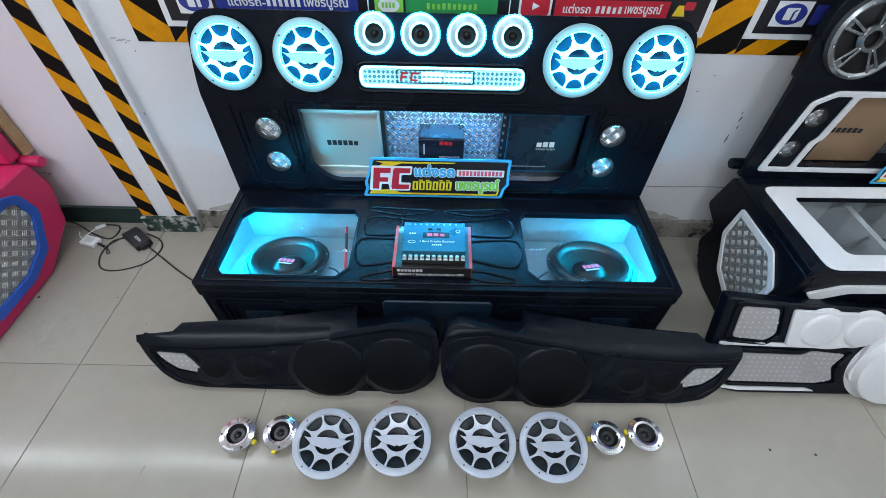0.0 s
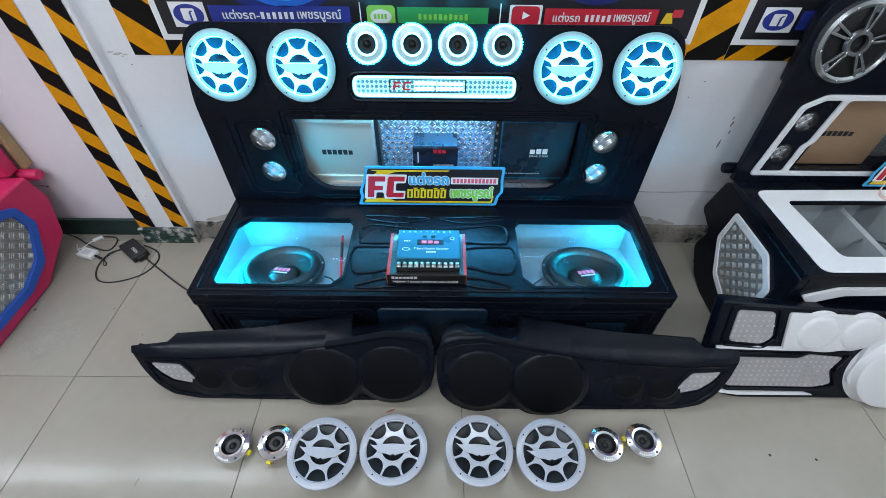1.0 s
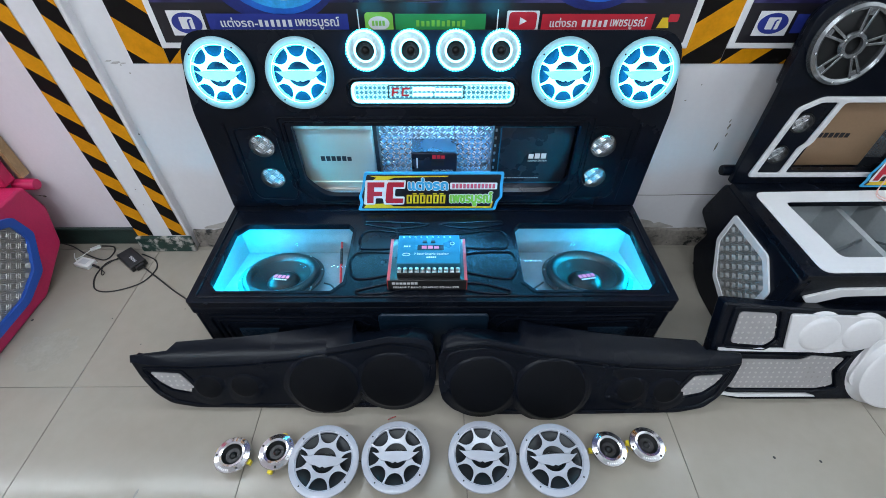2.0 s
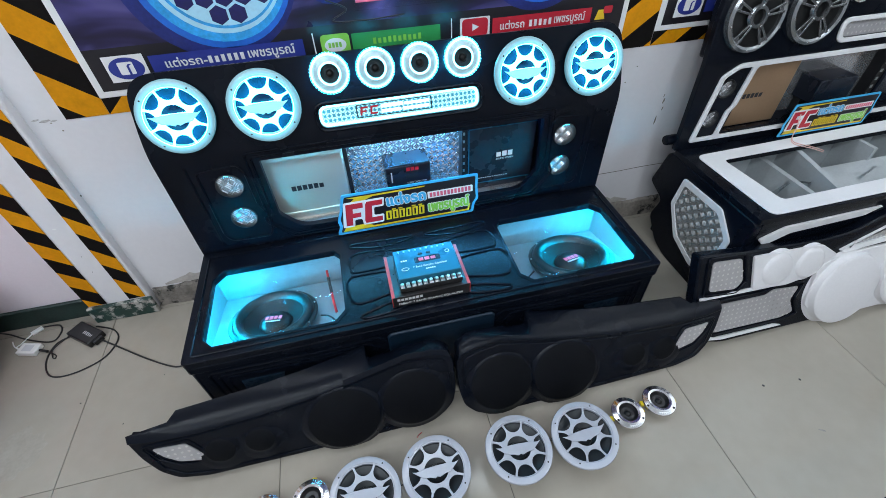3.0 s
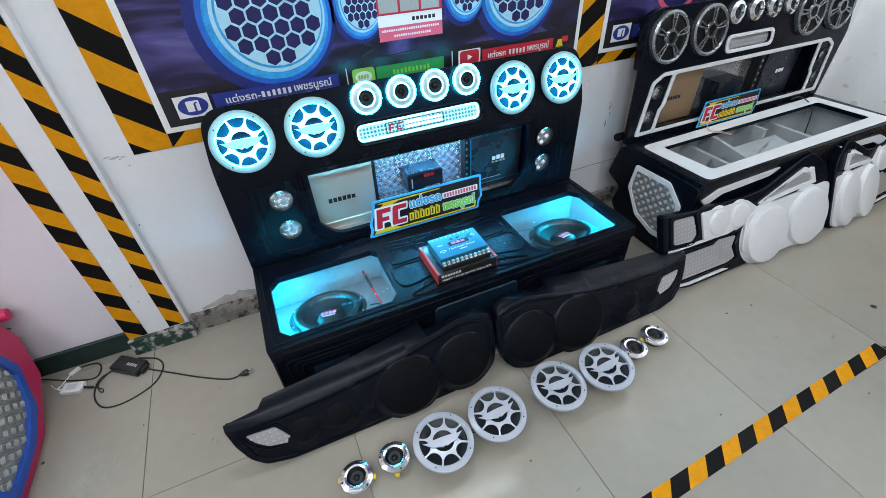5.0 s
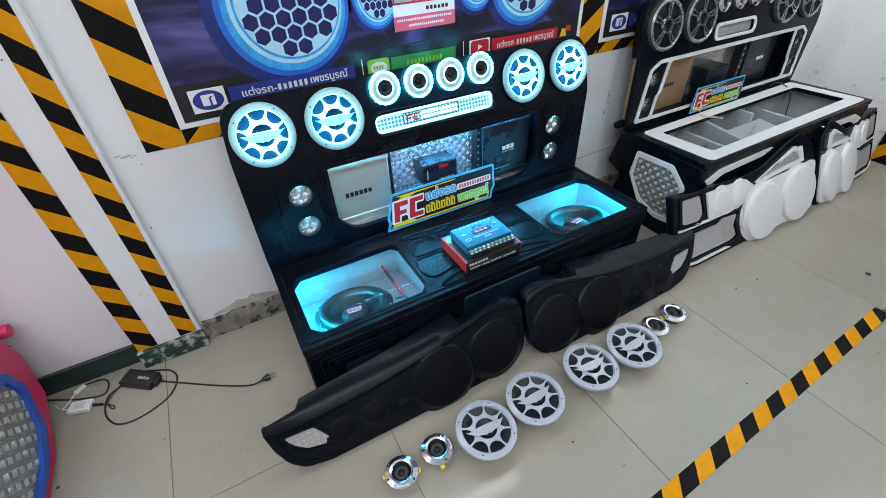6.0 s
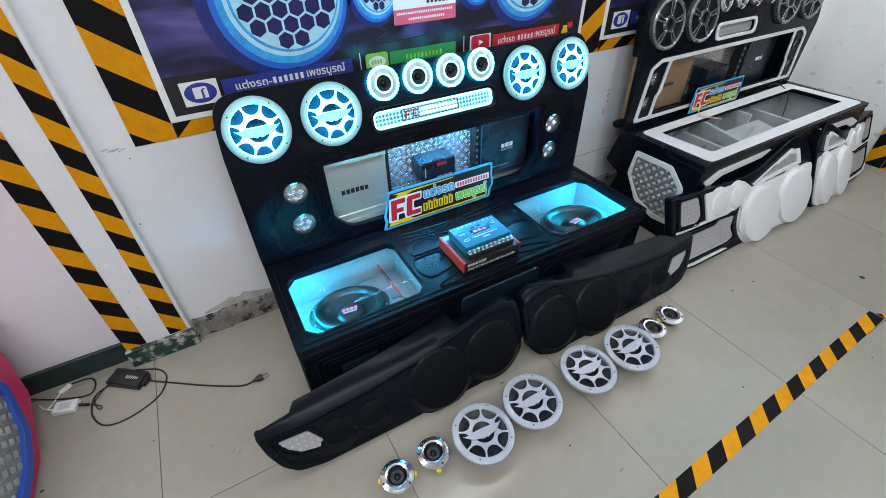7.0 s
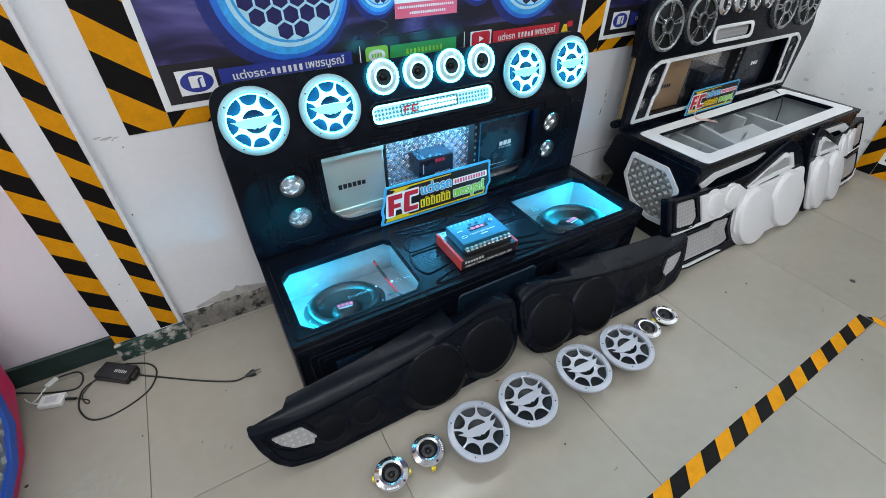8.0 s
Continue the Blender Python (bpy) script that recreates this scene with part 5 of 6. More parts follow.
# ---- equaliser on its carton ----
cz = UTOP + 0.003
carton = thing("carton", "black and red product carton lying flat on the box", "carton", (1.095, 0.2, cz))
part("body", box(0.988, 1.204, 0.118, 0.280, cz, 0.357), CARD_BLACK, carton, bevel=0.001)
for a in (0.9865, 1.2035):
    part("side_print", box(a, a + 0.0020, 0.1185, 0.2795, cz + 0.0005, 0.3565), CARD_RED, carton, "red printed end")
part("top_edge", slab(rect(0.9866, 0.9950, 0.1182, 0.2798), [], 0.0006, pose(0, 0, 0.3572)), CARD_RED, carton)
part("top_edge", slab(rect(1.1975, 1.2056, 0.1182, 0.2798), [], 0.0006, pose(0, 0, 0.3572)), CARD_RED, carton)
part("mark", bars(1.000, 1.072, 0.3405, 0.3505, 7, wall_plane(0.1176), 14, gap=0.22), GREY_PRINT, carton)
writing("PREAMP 7 BAND GRAPHIC EQUALIZER", 0.0105, wall_plane(0.1175) @ pose(1.093, 0.3285, 0), WHITE_PRINT, carton, squeeze=1.0)
eq = thing("equaliser", "blue metal seven band graphic equaliser lying on its carton", "equaliser", (1.1, 0.2, 0.358))
ez = 0.3583
part("body", box(1.013, 1.187, 0.150, 0.262, ez, 0.390), BLUE_ALU, eq, bevel=0.002)
part("terminal_block", box(1.013, 1.187, 0.130, 0.1495, ez, 0.374), BLACK_PLASTIC, eq, bevel=0.002)
for i in range(11):
    x = 1.0205 + i * 0.0159
    sc = part("terminal_screw", lathe([(0, 0.009), (0.0045, 0.009), (0.005, 0.007), (0.005, 0)], pose(x, 0.139, 0.3742), 12), STEEL, eq)
    part("terminal_tab", box(x - 0.0055, x + 0.0055, 0.1305, 0.1485, 0.3741, 0.3752), STEEL, eq)
et = pose(0, 0, 0.3904)
for i in range(9):
    x = 1.028 + i * 0.0165
    part("trim_knob", lathe([(0, 0.0022), (0.0024, 0.0022), (0.0028, 0)], et @ pose(x, 0.252, 0), 10), STEEL, eq)
part("mark_field", sheet(fillet(rect(1.068, 1.142, 0.200, 0.222), 0.003), et), AMP_BLACK, eq)
part("mark", bars(1.080, 1.132, 0.206, 0.218, 3, et @ pose(0, 0, 0.0004), 15, gap=0.2), PINK_PRINT, eq)
part("mark", bars(1.030, 1.050, 0.214, 0.219, 3, et, 16), WHITE_PRINT, eq)
part("mark", slab(circle(1.166, 0.227, 0.0065, 16), [circle(1.166, 0.227, 0.005, 16)], 0.0003, et), WHITE_PRINT, eq)
part("mark", slab(circle(1.038, 0.184, 0.011, 20, ry=0.006), [circle(1.038, 0.184, 0.0095, 20, ry=0.0045)], 0.0003, et), WHITE_PRINT, eq)
part("switch", box(1.082, 1.094, 0.231, 0.237, 0.3903, 0.393), BLACK_PLASTIC, eq)
part("switch", box(1.106, 1.118, 0.231, 0.237, 0.3903, 0.393), BLACK_PLASTIC, eq)
writing("7 Band Graphic Equalizer", 0.0095, et @ pose(1.108, 0.186, 0.0002), WHITE_PRINT, eq)
part("fine_print", bars(1.094, 1.122, 0.171, 0.176, 5, et, 17), WHITE_PRINT, eq)


# ---- door panels ----
def arm_rest(stations, m):
    """The moulded ledge behind a door panel's upper edge: (u, front height, back y, back z)."""
    bm, rings = bmesh.new(), []
    for u, v, yb, zb in stations:
        f0, f1, u0 = m @ Vector((u, v - 0.006, 0.005)), m @ Vector((u, v + 0.008, -0.001)), m @ Vector((u, v - 0.045, -0.034))
        b1, b0 = Vector((f1.x, yb, zb)), Vector((f1.x, yb - 0.002, zb - 0.035))
        mid = f1.lerp(b1, 0.5) + Vector((0, 0, 0.004))
        rings.append([bm.verts.new(p) for p in (f0, f1, mid, b1, b0, u0)])
    for a, b in zip(rings, rings[1:]):
        for k in range(6):
            bm.faces.new((a[k], a[(k + 1) % 6], b[(k + 1) % 6], b[k]))
    bm.faces.new(rings[0])
    bm.faces.new(rings[-1])
    return bm


def pod(r, h, soft=0.012):
    return [(0, h), (r - 0.010, h), (r - 0.004, h - 0.0015), (r, h - 0.004), (r + soft * 0.25, h * 0.42), (r + soft * 0.6, h * 0.12), (r + soft, -0.002)]


def sag(u, pts):
    for (a, va), (b, vb) in zip(pts, pts[1:]):
        if a <= u <= b:
            return va + (vb - va) * (u - a) / (b - a)
    return pts[-1][1]


UPPER = [(0.276, 0.196), (0.30, 0.186), (0.436, 0.178), (0.587, 0.187), (0.739, 0.206), (0.865, 0.232), (0.994, 0.262), (1.07, 0.256), (1.105, 0.242), (1.119, 0.218)]
LOWER = [(1.119, 0.115), (1.108, 0.060), (1.075, 0.022), (1.03, 0.004), (0.67, 0.004), (0.417, 0.008), (0.345, 0.026), (0.310, 0.066), (0.288, 0.125)]


def black_door(flip, y0, lean, label):
    sx = -1 if flip else 1
    m = Matrix.Translation((1.1225, 0, 0)) @ Matrix.Diagonal((sx, 1, 1, 1)) @ Matrix.Translation((-1.1225, 0, 0)) @ pose(0, y0, 0, 90 - lean, 0, 0)
    base_x = 0.70 if not flip else 1.545
    th = thing("door_panel", label, "door panel", (base_x, y0 + 0.03, 0), "black door panels")
    outline = UPPER + LOWER
    body = part("body", slab(fillet(outline, 0.015, 3), [], 0.034, m @ pose(0, 0, -0.034)), LEATHER, th, bevel=0.008)
    back = [(0.276, -0.010, 0.196), (0.372, 0.004, 0.197), (0.390, 0.030, 0.201), (0.606, 0.042, 0.212), (0.744, 0.058, 0.220), (0.845, 0.071, 0.230), (0.888, 0.079, 0.238), (0.896, 0.046, 0.220), (0.955, 0.045, 0.224), (0.966, 0.044, 0.236), (1.0, 0.042, 0.243), (1.06, 0.040, 0.252), (1.088, 0.036, 0.247), (1.112, 0.030, 0.226)]
    st = []
    for u in (0.280, 0.33, 0.372, 0.390, 0.436, 0.50, 0.587, 0.62, 0.68, 0.739, 0.78, 0.82, 0.865, 0.888, 0.896, 0.925, 0.955, 0.966, 0.994, 1.03, 1.06, 1.088, 1.104, 1.112):
        st.append((u, sag(u, UPPER) + 0.002, sag(u, [p[:2] for p in back]), sag(u, [(p[0], p[2]) for p in back])))
    part("arm_rest", arm_rest(st, m), LEATHER, th, bevel=0.006)
    part("notch_floor", slab([(0.88, 0.17), (0.935, 0.17), (0.935, 0.205), (0.88, 0.205)], [], 0.02, m @ pose(0, 0, -0.055)), LEATHER_FLAT, th)
    groove = [(0.300, 0.166), (0.436, 0.163), (0.587, 0.172), (0.739, 0.190), (0.865, 0.216), (0.990, 0.246), (1.062, 0.236), (1.094, 0.224), (1.104, 0.165), (1.095, 0.085), (1.06, 0.035), (1.0, 0.020), (0.66, 0.018), (0.42, 0.022), (0.36, 0.038), (0.325, 0.075)]
    part("piping", tube([m @ Vector((x, y, 0.0006)) for x, y in fillet(groove, 0.012, 3)], 0.0034, True, 6), LEATHER, body)
    for u, v, r, h, s in ((0.802, 0.108, 0.102, 0.015, 0.020), (0.997, 0.122, 0.095, 0.013, 0.022), (0.472, 0.096, 0.044, 0.007, 0.028), (0.575, 0.100, 0.044, 0.007, 0.028)):
        tip = m @ pose(u, v, 0, -5.5, 0, 0)
        p = part("pod", lathe(pod(r, h, s) + [(r + s, -0.016)], tip, 56), LEATHER, th)
        part("pod_cover", lathe([(0, h + 0.0006), (r - 0.008, h + 0.0006), (r - 0.0065, h - 0.0004)], tip, 56), LEATHER_FLAT, p)
    pane = [(0.322, 0.152), (0.400, 0.146), (0.437, 0.084), (0.420, 0.076), (0.368, 0.090), (0.340, 0.118)]
    checker_panel("checker_plate", fillet(pane, 0.006, 2), m @ pose(0, 0, 0.0004), th, ALU_WHITE, "pale checker plate inset", pitch=0.017, count=0, tread_material=FROST_DOT)
    part("inset_rim", tube([m @ Vector((x, y, 0.0012)) for x, y in fillet([(0.306, 0.160), (0.408, 0.155), (0.450, 0.078), (0.422, 0.064), (0.360, 0.078), (0.326, 0.112)], 0.008, 3)], 0.0026, True, 6), LEATHER, body)
    return th


black_door(False, -0.074, 16.2, "black leatherette car door panel with round speaker pods leaning on the box")
black_door(True, -0.098, 20.0, "black leatherette car door panel with round speaker pods leaning on the box")

# ---- the white and black unit ----
VX0, VX1, VF, VTOP = 2.085, 3.375, 0.086, 0.405
wunit = thing("speaker_box", "black bass box with white framed open top, grey inside", "speaker box", (2.73, 0.3, 0))
top_hole = fillet([(2.195, 0.388), (3.265, 0.400), (3.275, 0.165), (2.215, 0.150)], 0.02, 4)
wt_out = fillet([(2.122, 0.437), (3.318, 0.462), (3.345, 0.105), (2.132, 0.094)], 0.03, 4)
part("top_panel", slab(fillet(rect(VX0, VX1, VF, 0.50), 0.008), [fillet([(2.19, 0.393), (3.27, 0.405), (3.28, 0.16), (2.21, 0.145)], 0.02, 4)], 0.02, pose(0, 0, VTOP - 0.02)), LEATHER, wunit, bevel=0.005)
part("top_frame", slab(wt_out, [top_hole], 0.004, pose(0, 0, VTOP + 0.0005)), WHITE_TRIM, wunit, "white frame round the opening", bevel=0.0015)
side = [(0.088, 0.384), (0.52, 0.384), (0.565, 0.23), (0.475, 0.195), (0.505, 0.10), (0.43, 0.02), (0.36, 0.0), (0.16, 0.0), (0.10, 0.06)]


def east(x):
    """A plane that faces +x: its x is y and its y is up."""
    return Matrix(((0, 0, 1, x), (1, 0, 0, 0), (0, 1, 0, 0), (0, 0, 0, 1)))


def west(x):
    """A plane that faces -x: its x is y and its y is up."""
    return Matrix(((0, 0, -1, x), (1, 0, 0, 0), (0, 1, 0, 0), (0, 0, 0, 1)))


s_out = fillet(side, 0.02, 4)
for x in (VX0 + 0.0005, VX1 - 0.0255):
    part("side_panel", slab(s_out, [], 0.025, east(x)), LEATHER, wunit, bevel=0.004)
part("front_panel", box(VX0 + 0.026, VX1 - 0.026, VF + 0.004, VF + 0.024, 0.02, 0.384), LEATHER, wunit)
part("back_panel", box(VX0 + 0.026, VX1 - 0.026, 0.475, 0.495, 0.02, 0.384), LEATHER, wunit)
part("inner_floor", box(VX0 + 0.026, VX1 - 0.026, VF + 0.025, 0.474, 0.20, 0.215), GREY_BOARD, wunit)
hexa = [(0.405, 0.345), (0.215, 0.350), (0.135, 0.275), (0.150, 0.085), (0.235, 0.075), (0.345, 0.115), (0.420, 0.225)]
hx_in = [(0.392, 0.320), (0.222, 0.325), (0.157, 0.265), (0.170, 0.108), (0.240, 0.100), (0.335, 0.135), (0.400, 0.225)]
part("side_trim", slab(fillet(hexa, 0.012, 3), [fillet(hx_in, 0.01, 3)], 0.006, west(VX0)), WHITE_TRIM, wunit, "white trim ring on the side", bevel=0.002)
checker_panel("side_plate", fillet(hx_in, 0.01, 3), west(VX0 + 0.0002), wunit, GREY_CHECKER, pitch=0.021, count=3)
ft = wall_plane(VF + 0.0038)
part("front_trim", slab(fillet([(2.12, 0.32), (2.20, 0.355), (2.56, 0.362), (2.50, 0.335), (2.23, 0.325), (2.15, 0.29)], 0.01), [], 0.008, ft), WHITE_TRIM, wunit, "white trim on the front", bevel=0.002)
part("front_trim", slab(fillet([(3.34, 0.32), (3.26, 0.355), (2.95, 0.362), (3.0, 0.335), (3.23, 0.325), (3.31, 0.29)], 0.01), [], 0.008, ft), WHITE_TRIM, wunit, "white trim on the front", bevel=0.002)
# grey partitions inside
part("lining", slab(rect(VX0 + 0.027, VX1 - 0.027, VF + 0.026, 0.473), [rect(VX0 + 0.033, VX1 - 0.033, VF + 0.032, 0.467)], 0.169, pose(0, 0, 0.2153)), GREY_BOARD, wunit, "grey painted lining")
part("partition", box(2.42, 2.44, 0.17, 0.474, 0.2155, 0.345), GREY_BOARD, wunit)
part("partition", box(2.98, 3.00, 0.17, 0.474, 0.2155, 0.345), GREY_BOARD, wunit)
part("partition", slab([(2.56, 0.20), (2.86, 0.20), (2.90, 0.34), (2.52, 0.34)], [], 0.02, pose(0, 0, 0.312)), GREY_BOARD, wunit)
part("partition", box(2.56, 2.86, 0.205, 0.222, 0.2155, 0.311), GREY_BOARD, wunit)
part("partition", box(2.215, 2.975, 0.135, 0.152, 0.2155, 0.36), GREY_BOARD, wunit)
part("partition", box(2.495, 2.515, 0.16, 0.470, 0.2157, 0.383, None, pose(2.505, 0.3, 0, 0, 0, -14) @ pose(-2.505, -0.3, 0)), GREY_BOARD, wunit)
part("partition", box(2.795, 2.812, 0.335, 0.466, 0.2157, 0.380), GREY_BOARD, wunit)
part("partition", box(3.005, 3.255, 0.165, 0.20, 0.2157, 0.365), GREY_BOARD, wunit)
part("partition", box(2.235, 2.40, 0.20, 0.216, 0.2157, 0.30), GREY_BOARD, wunit)
for x, a in ((2.36, 24), (2.49, -28), (2.72, 20)):
    part("loose_flap", box(-0.065, 0.065, -0.004, 0.004, -0.05, 0.05, None, pose(x, 0.29, 0.29, 24, 0, a)), CLEAR, wunit, "torn clear plastic film")

wboard = thing("back_board", "tall black board with white trim, a window and grey loudspeakers", "display board", (2.73, 0.5, VTOP))
WB, WBX0, WBX1, WBEND = 0.488, 2.062, 3.395, 0.715
WC = (WBX0 + WBX1) / 2
wface = wall_plane(WB + 0.02)
wwin = fillet([(2.262, 0.684), (3.195, 0.684), (3.235, 0.455), (2.238, 0.455)], 0.02, 4)
WL = [(2.183, 0.620), (2.168, 0.515), (3.275, 0.620), (3.290, 0.515)]
wm = pose(WC, WB + 0.02, WBEND + 0.0005, 90 - 10, 0, 0)
WH = (WBX1 - WBX0) / 2
w_up = fillet([(-WH, 0, 0), (WH, 0, 0), (WH - 0.004, 0.06, 0.03), (WH - 0.02, 0.225, 0.10), (-WH + 0.02, 0.225, 0.10), (-WH + 0.004, 0.06, 0.03)], 0.01, 8)
wbar = fillet(rect(-0.185, 0.085, 0.020, 0.066), 0.02, 5)
bm = slab([(WBX0 + 0.012, VTOP + 0.001), (WBX1 - 0.012, VTOP + 0.001)] + [(x + WC, y + WBEND) for x, y in w_up if y > 0.01], [wwin, [(x + WC, y + WBEND) for x, y in wbar]] + [circle(x, z, 0.031, 24) for x, z in WL], 0.02)
for k in range(5):
    bmesh.ops.bisect_plane(bm, geom=bm.verts[:] + bm.edges[:] + bm.faces[:], plane_co=(0, WBEND + RAMP * (k - 2) / 2, 0), plane_no=(0, 1, 0))
for v in bm.verts:
    v.co = bent(v.co, WB, WBEND, 10.0)
part("front_panel", bm, LEATHER, wboard, bevel=0.004)
part("backing", slab([(x * 0.955, y * 0.98) for x, y in w_up], [], 0.055, wm @ pose(0, 0, -0.056)), LEATHER, wboard, bevel=0.01)
for a, b in ((2.195, 2.207), (3.250, 3.262)):
    part("side_return", box(a, b, WB + 0.021, 0.60, VTOP + 0.001, WBEND), LEATHER, wboard, bevel=0.005)
part("bay_back", box(2.21, 3.247, 0.590, 0.600, VTOP + 0.002, WBEND), ALU, wboard)
part("bay_floor", box(2.21, 3.247, WB + 0.021, 0.589, VTOP + 0.002, 0.440), LEATHER, wboard)
w_out = fillet([(2.112, 0.434), (2.140, 0.668), (2.195, 0.702), (3.262, 0.702), (3.318, 0.668), (3.346, 0.434)], 0.012, 3)
h1 = fillet([(2.134, 0.450), (2.156, 0.660), (2.198, 0.686), (2.246, 0.686), (2.228, 0.555), (2.214, 0.54), (2.206, 0.450)], 0.008, 3)
h2 = fillet([(2.264, 0.686), (3.193, 0.686), (3.211, 0.555), (3.225, 0.54), (3.234, 0.450), (2.224, 0.450), (2.233, 0.54), (2.247, 0.555)], 0.012, 3)
h3 = [(2 * 2.729 - x, z) for x, z in h1][::-1]
part("white_trim", slab(w_out, [h1, h2, h3], 0.007, wall_plane(WB - 0.0005)), WHITE_TRIM, wboard, "white trim round the window and lights", bevel=0.002)
part("bar_trim", slab(fillet(rect(-0.200, 0.100, 0.006, 0.080), 0.03, 5), [wbar], 0.007, wm @ pose(0, 0, 0.0205)), WHITE_TRIM, wboard, "white rim of the bar window", bevel=0.002)
checker_panel("bar_plate", wbar, wm @ pose(0, 0, 0.006), wboard, ALU_WHITE, pitch=0.017, count=0, tread_material=FROST_DOT)
for x, z in WL:
    th = thing("round_light", "small round inset window with a silver checker plate", "inset light", (x, WB, z - 0.03), "round inset lights")
    part("bezel", lathe([(0.031, -0.014), (0.031, 0.004), (0.0265, 0.003), (0.0265, -0.012)], pose(x, WB, z, 90, 0, 0), 28), BLACK_PLASTIC, th)
    checker_panel("checker_plate", circle(x, z, 0.0300, 24), wall_plane(WB + 0.012), th, ALU)

grey = thing("grey_speaker", "grey round loudspeaker with a wheel-like grille on the board", "speaker", group="grey loudspeakers")
part("cone", lathe([(0, 0.004), (0.03, 0.002), (0.075, 0.008), (0.085, 0.004)], n=32), CONE, grey)
part("rim", lathe([(0.083, 0.0), (0.083, 0.014), (0.090, 0.018), (0.098, 0.013), (0.099, -0.003)], n=44), GREY_GRILLE, grey)
part("hub", lathe([(0.021, 0.008), (0.021, 0.018), (0.030, 0.018), (0.034, 0.010)], n=24), GREY_GRILLE, grey)
for i in range(5):
    bm = bmesh.new()
    for d in (-7.5, 7.5):
        box(0.024, 0.087, -0.0032, 0.0032, 0.011, 0.0165, bm, pose(0, 0, 0, 0, 0, 72 * i + d + 12))
    box(0.070, 0.086, -0.010, 0.010, 0.009, 0.013, bm, pose(0, 0, 0, 0, 0, 72 * i + 12))
    part("spoke", bm, GREY_GRILLE, grey, bevel=0.001)
    a = radians(72 * i + 48)
    part("screw", lathe([(0, 0.003), (0.003, 0.002), (0.0035, 0)], pose(0.0905 * math.cos(a), 0.0905 * math.sin(a), 0.0165), 8), CHROME, grey)
    a = radians(72 * i + 12)
    part("hub_bolt", lathe([(0, 0.003), (0.0028, 0.002), (0.003, 0)], pose(0.030 * math.cos(a), 0.030 * math.sin(a), 0.016), 8), CHROME, grey)
for i, x in enumerate((2.410, 3.050, 3.262)):
    copy_thing(grey, wm @ pose(x - WC, 0.115, 0.0225, 0, 0, 20 * i))
grey.matrix_basis = wm @ pose(2.190 - WC, 0.115, 0.0225)
chrome_tw = thing("chrome_tweeter", "polished horn tweeter on the board", "tweeter", group="chrome tweeters")
part("flange", lathe([(0.022, 0.002), (0.026, 0.016), (0.030, 0.017), (0.044, 0.010), (0.046, -0.002)], n=36), CHROME, chrome_tw)
part("horn", lathe([(0.0225, 0.004), (0.012, 0.001), (0, 0.008)], n=24), CONE, chrome_tw)
for i in range(1, 4):
    copy_thing(chrome_tw, wm @ pose(2.555 + 0.115 * i - WC, 0.165, 0.0225))
chrome_tw.matrix_basis = wm @ pose(2.555 - WC, 0.165, 0.0225)
amp = thing("amplifier", "bronze coloured car amplifier in the white trimmed window", "amplifier", (2.36, 0.56, 0.44), "amplifiers in the white unit")
part("body", box(2.26, 2.50, 0.535, 0.5895, 0.4405, 0.665), BRONZE_ALU, amp, bevel=0.005)
part("mark", bars(2.30, 2.40, 0.545, 0.562, 6, wall_plane(0.5345), 31, gap=0.22), BLACK_PRINT, amp)
amp = thing("amplifier", "black car amplifier in the white trimmed window", "amplifier", (3.05, 0.56, 0.44), "amplifiers in the white unit")
part("body", box(2.93, 3.17, 0.535, 0.5895, 0.4405, 0.665), AMP_BLACK, amp, bevel=0.005)
part("terminal_strip", box(2.90, 2.929, 0.545, 0.5895, 0.4405, 0.66), BLACK_PLASTIC, amp)
part("mark", bars(3.03, 3.09, 0.556, 0.574, 3, wall_plane(0.5345), 32, gap=0.2), WHITE_PRINT, amp)
for k in range(6):
    part("terminal", box(2.906, 2.916, 0.5425, 0.5449, 0.475 + k * 0.03, 0.486 + k * 0.03), STEEL, amp)
solid("red_wire", tube(smooth_path([(2.895, 0.53, 0.46), (2.87, 0.525, 0.49), (2.835, 0.522, 0.465), (2.81, 0.52, 0.443)]), 0.003), CABLE_RED, "red wire looped beside the black amplifier", "wire", at=(2.81, 0.52, 0.44))
cp = thing("capacitor", "black capacitor box in the white trimmed window", "capacitor", (2.70, 0.55, 0.44))
part("body", box(2.60, 2.76, 0.505, 0.5895, 0.50, 0.585), AMP_BLACK, cp, bevel=0.003)
part("foot", box(2.62, 2.74, 0.56, 0.5895, 0.4405, 0.4995), BLACK_PLASTIC, cp)
shop_sign(2.470, 2.865, 0.462, VTOP + 0.006, 6, "printed shop sign leaning on the white trimmed board")
pts = [(2.505, 0.445, 0.50), (2.50, 0.43, 0.46), (2.49, 0.41, 0.415), (2.53, 0.36, 0.4125), (2.545, 0.33, 0.4125)]
wires = thing("loose_wires", "pale loose wires hanging over the white frame", "wire", pts[-1])
part("wire", tube(smooth_path(pts), 0.0016), CABLE_PINK, wires)
part("wire", tube(smooth_path([(x + 0.01, y + 0.008, z) for x, y, z in pts]), 0.0016), CABLE_PINK, wires)
solid("cable", tube(smooth_path([(3.16, 0.475, 0.416), (3.19, 0.46, 0.430), (3.215, 0.43, 0.416), (3.225, 0.39, 0.38), (3.20, 0.36, 0.27), (3.19, 0.35, 0.219)]), 0.003), CABLE, "black cable hanging into the open box", "cable", at=(3.19, 0.35, 0.219))
part("end_knob", lathe([(0, 0.045), (0.016, 0.043), (0.018, 0.036), (0.018, 0.0)], pose(WBX0 + 0.036, 0.530, 0.428, 0, -90, 0) @ pose(0, 0, 0), 20), LEATHER, wboard)
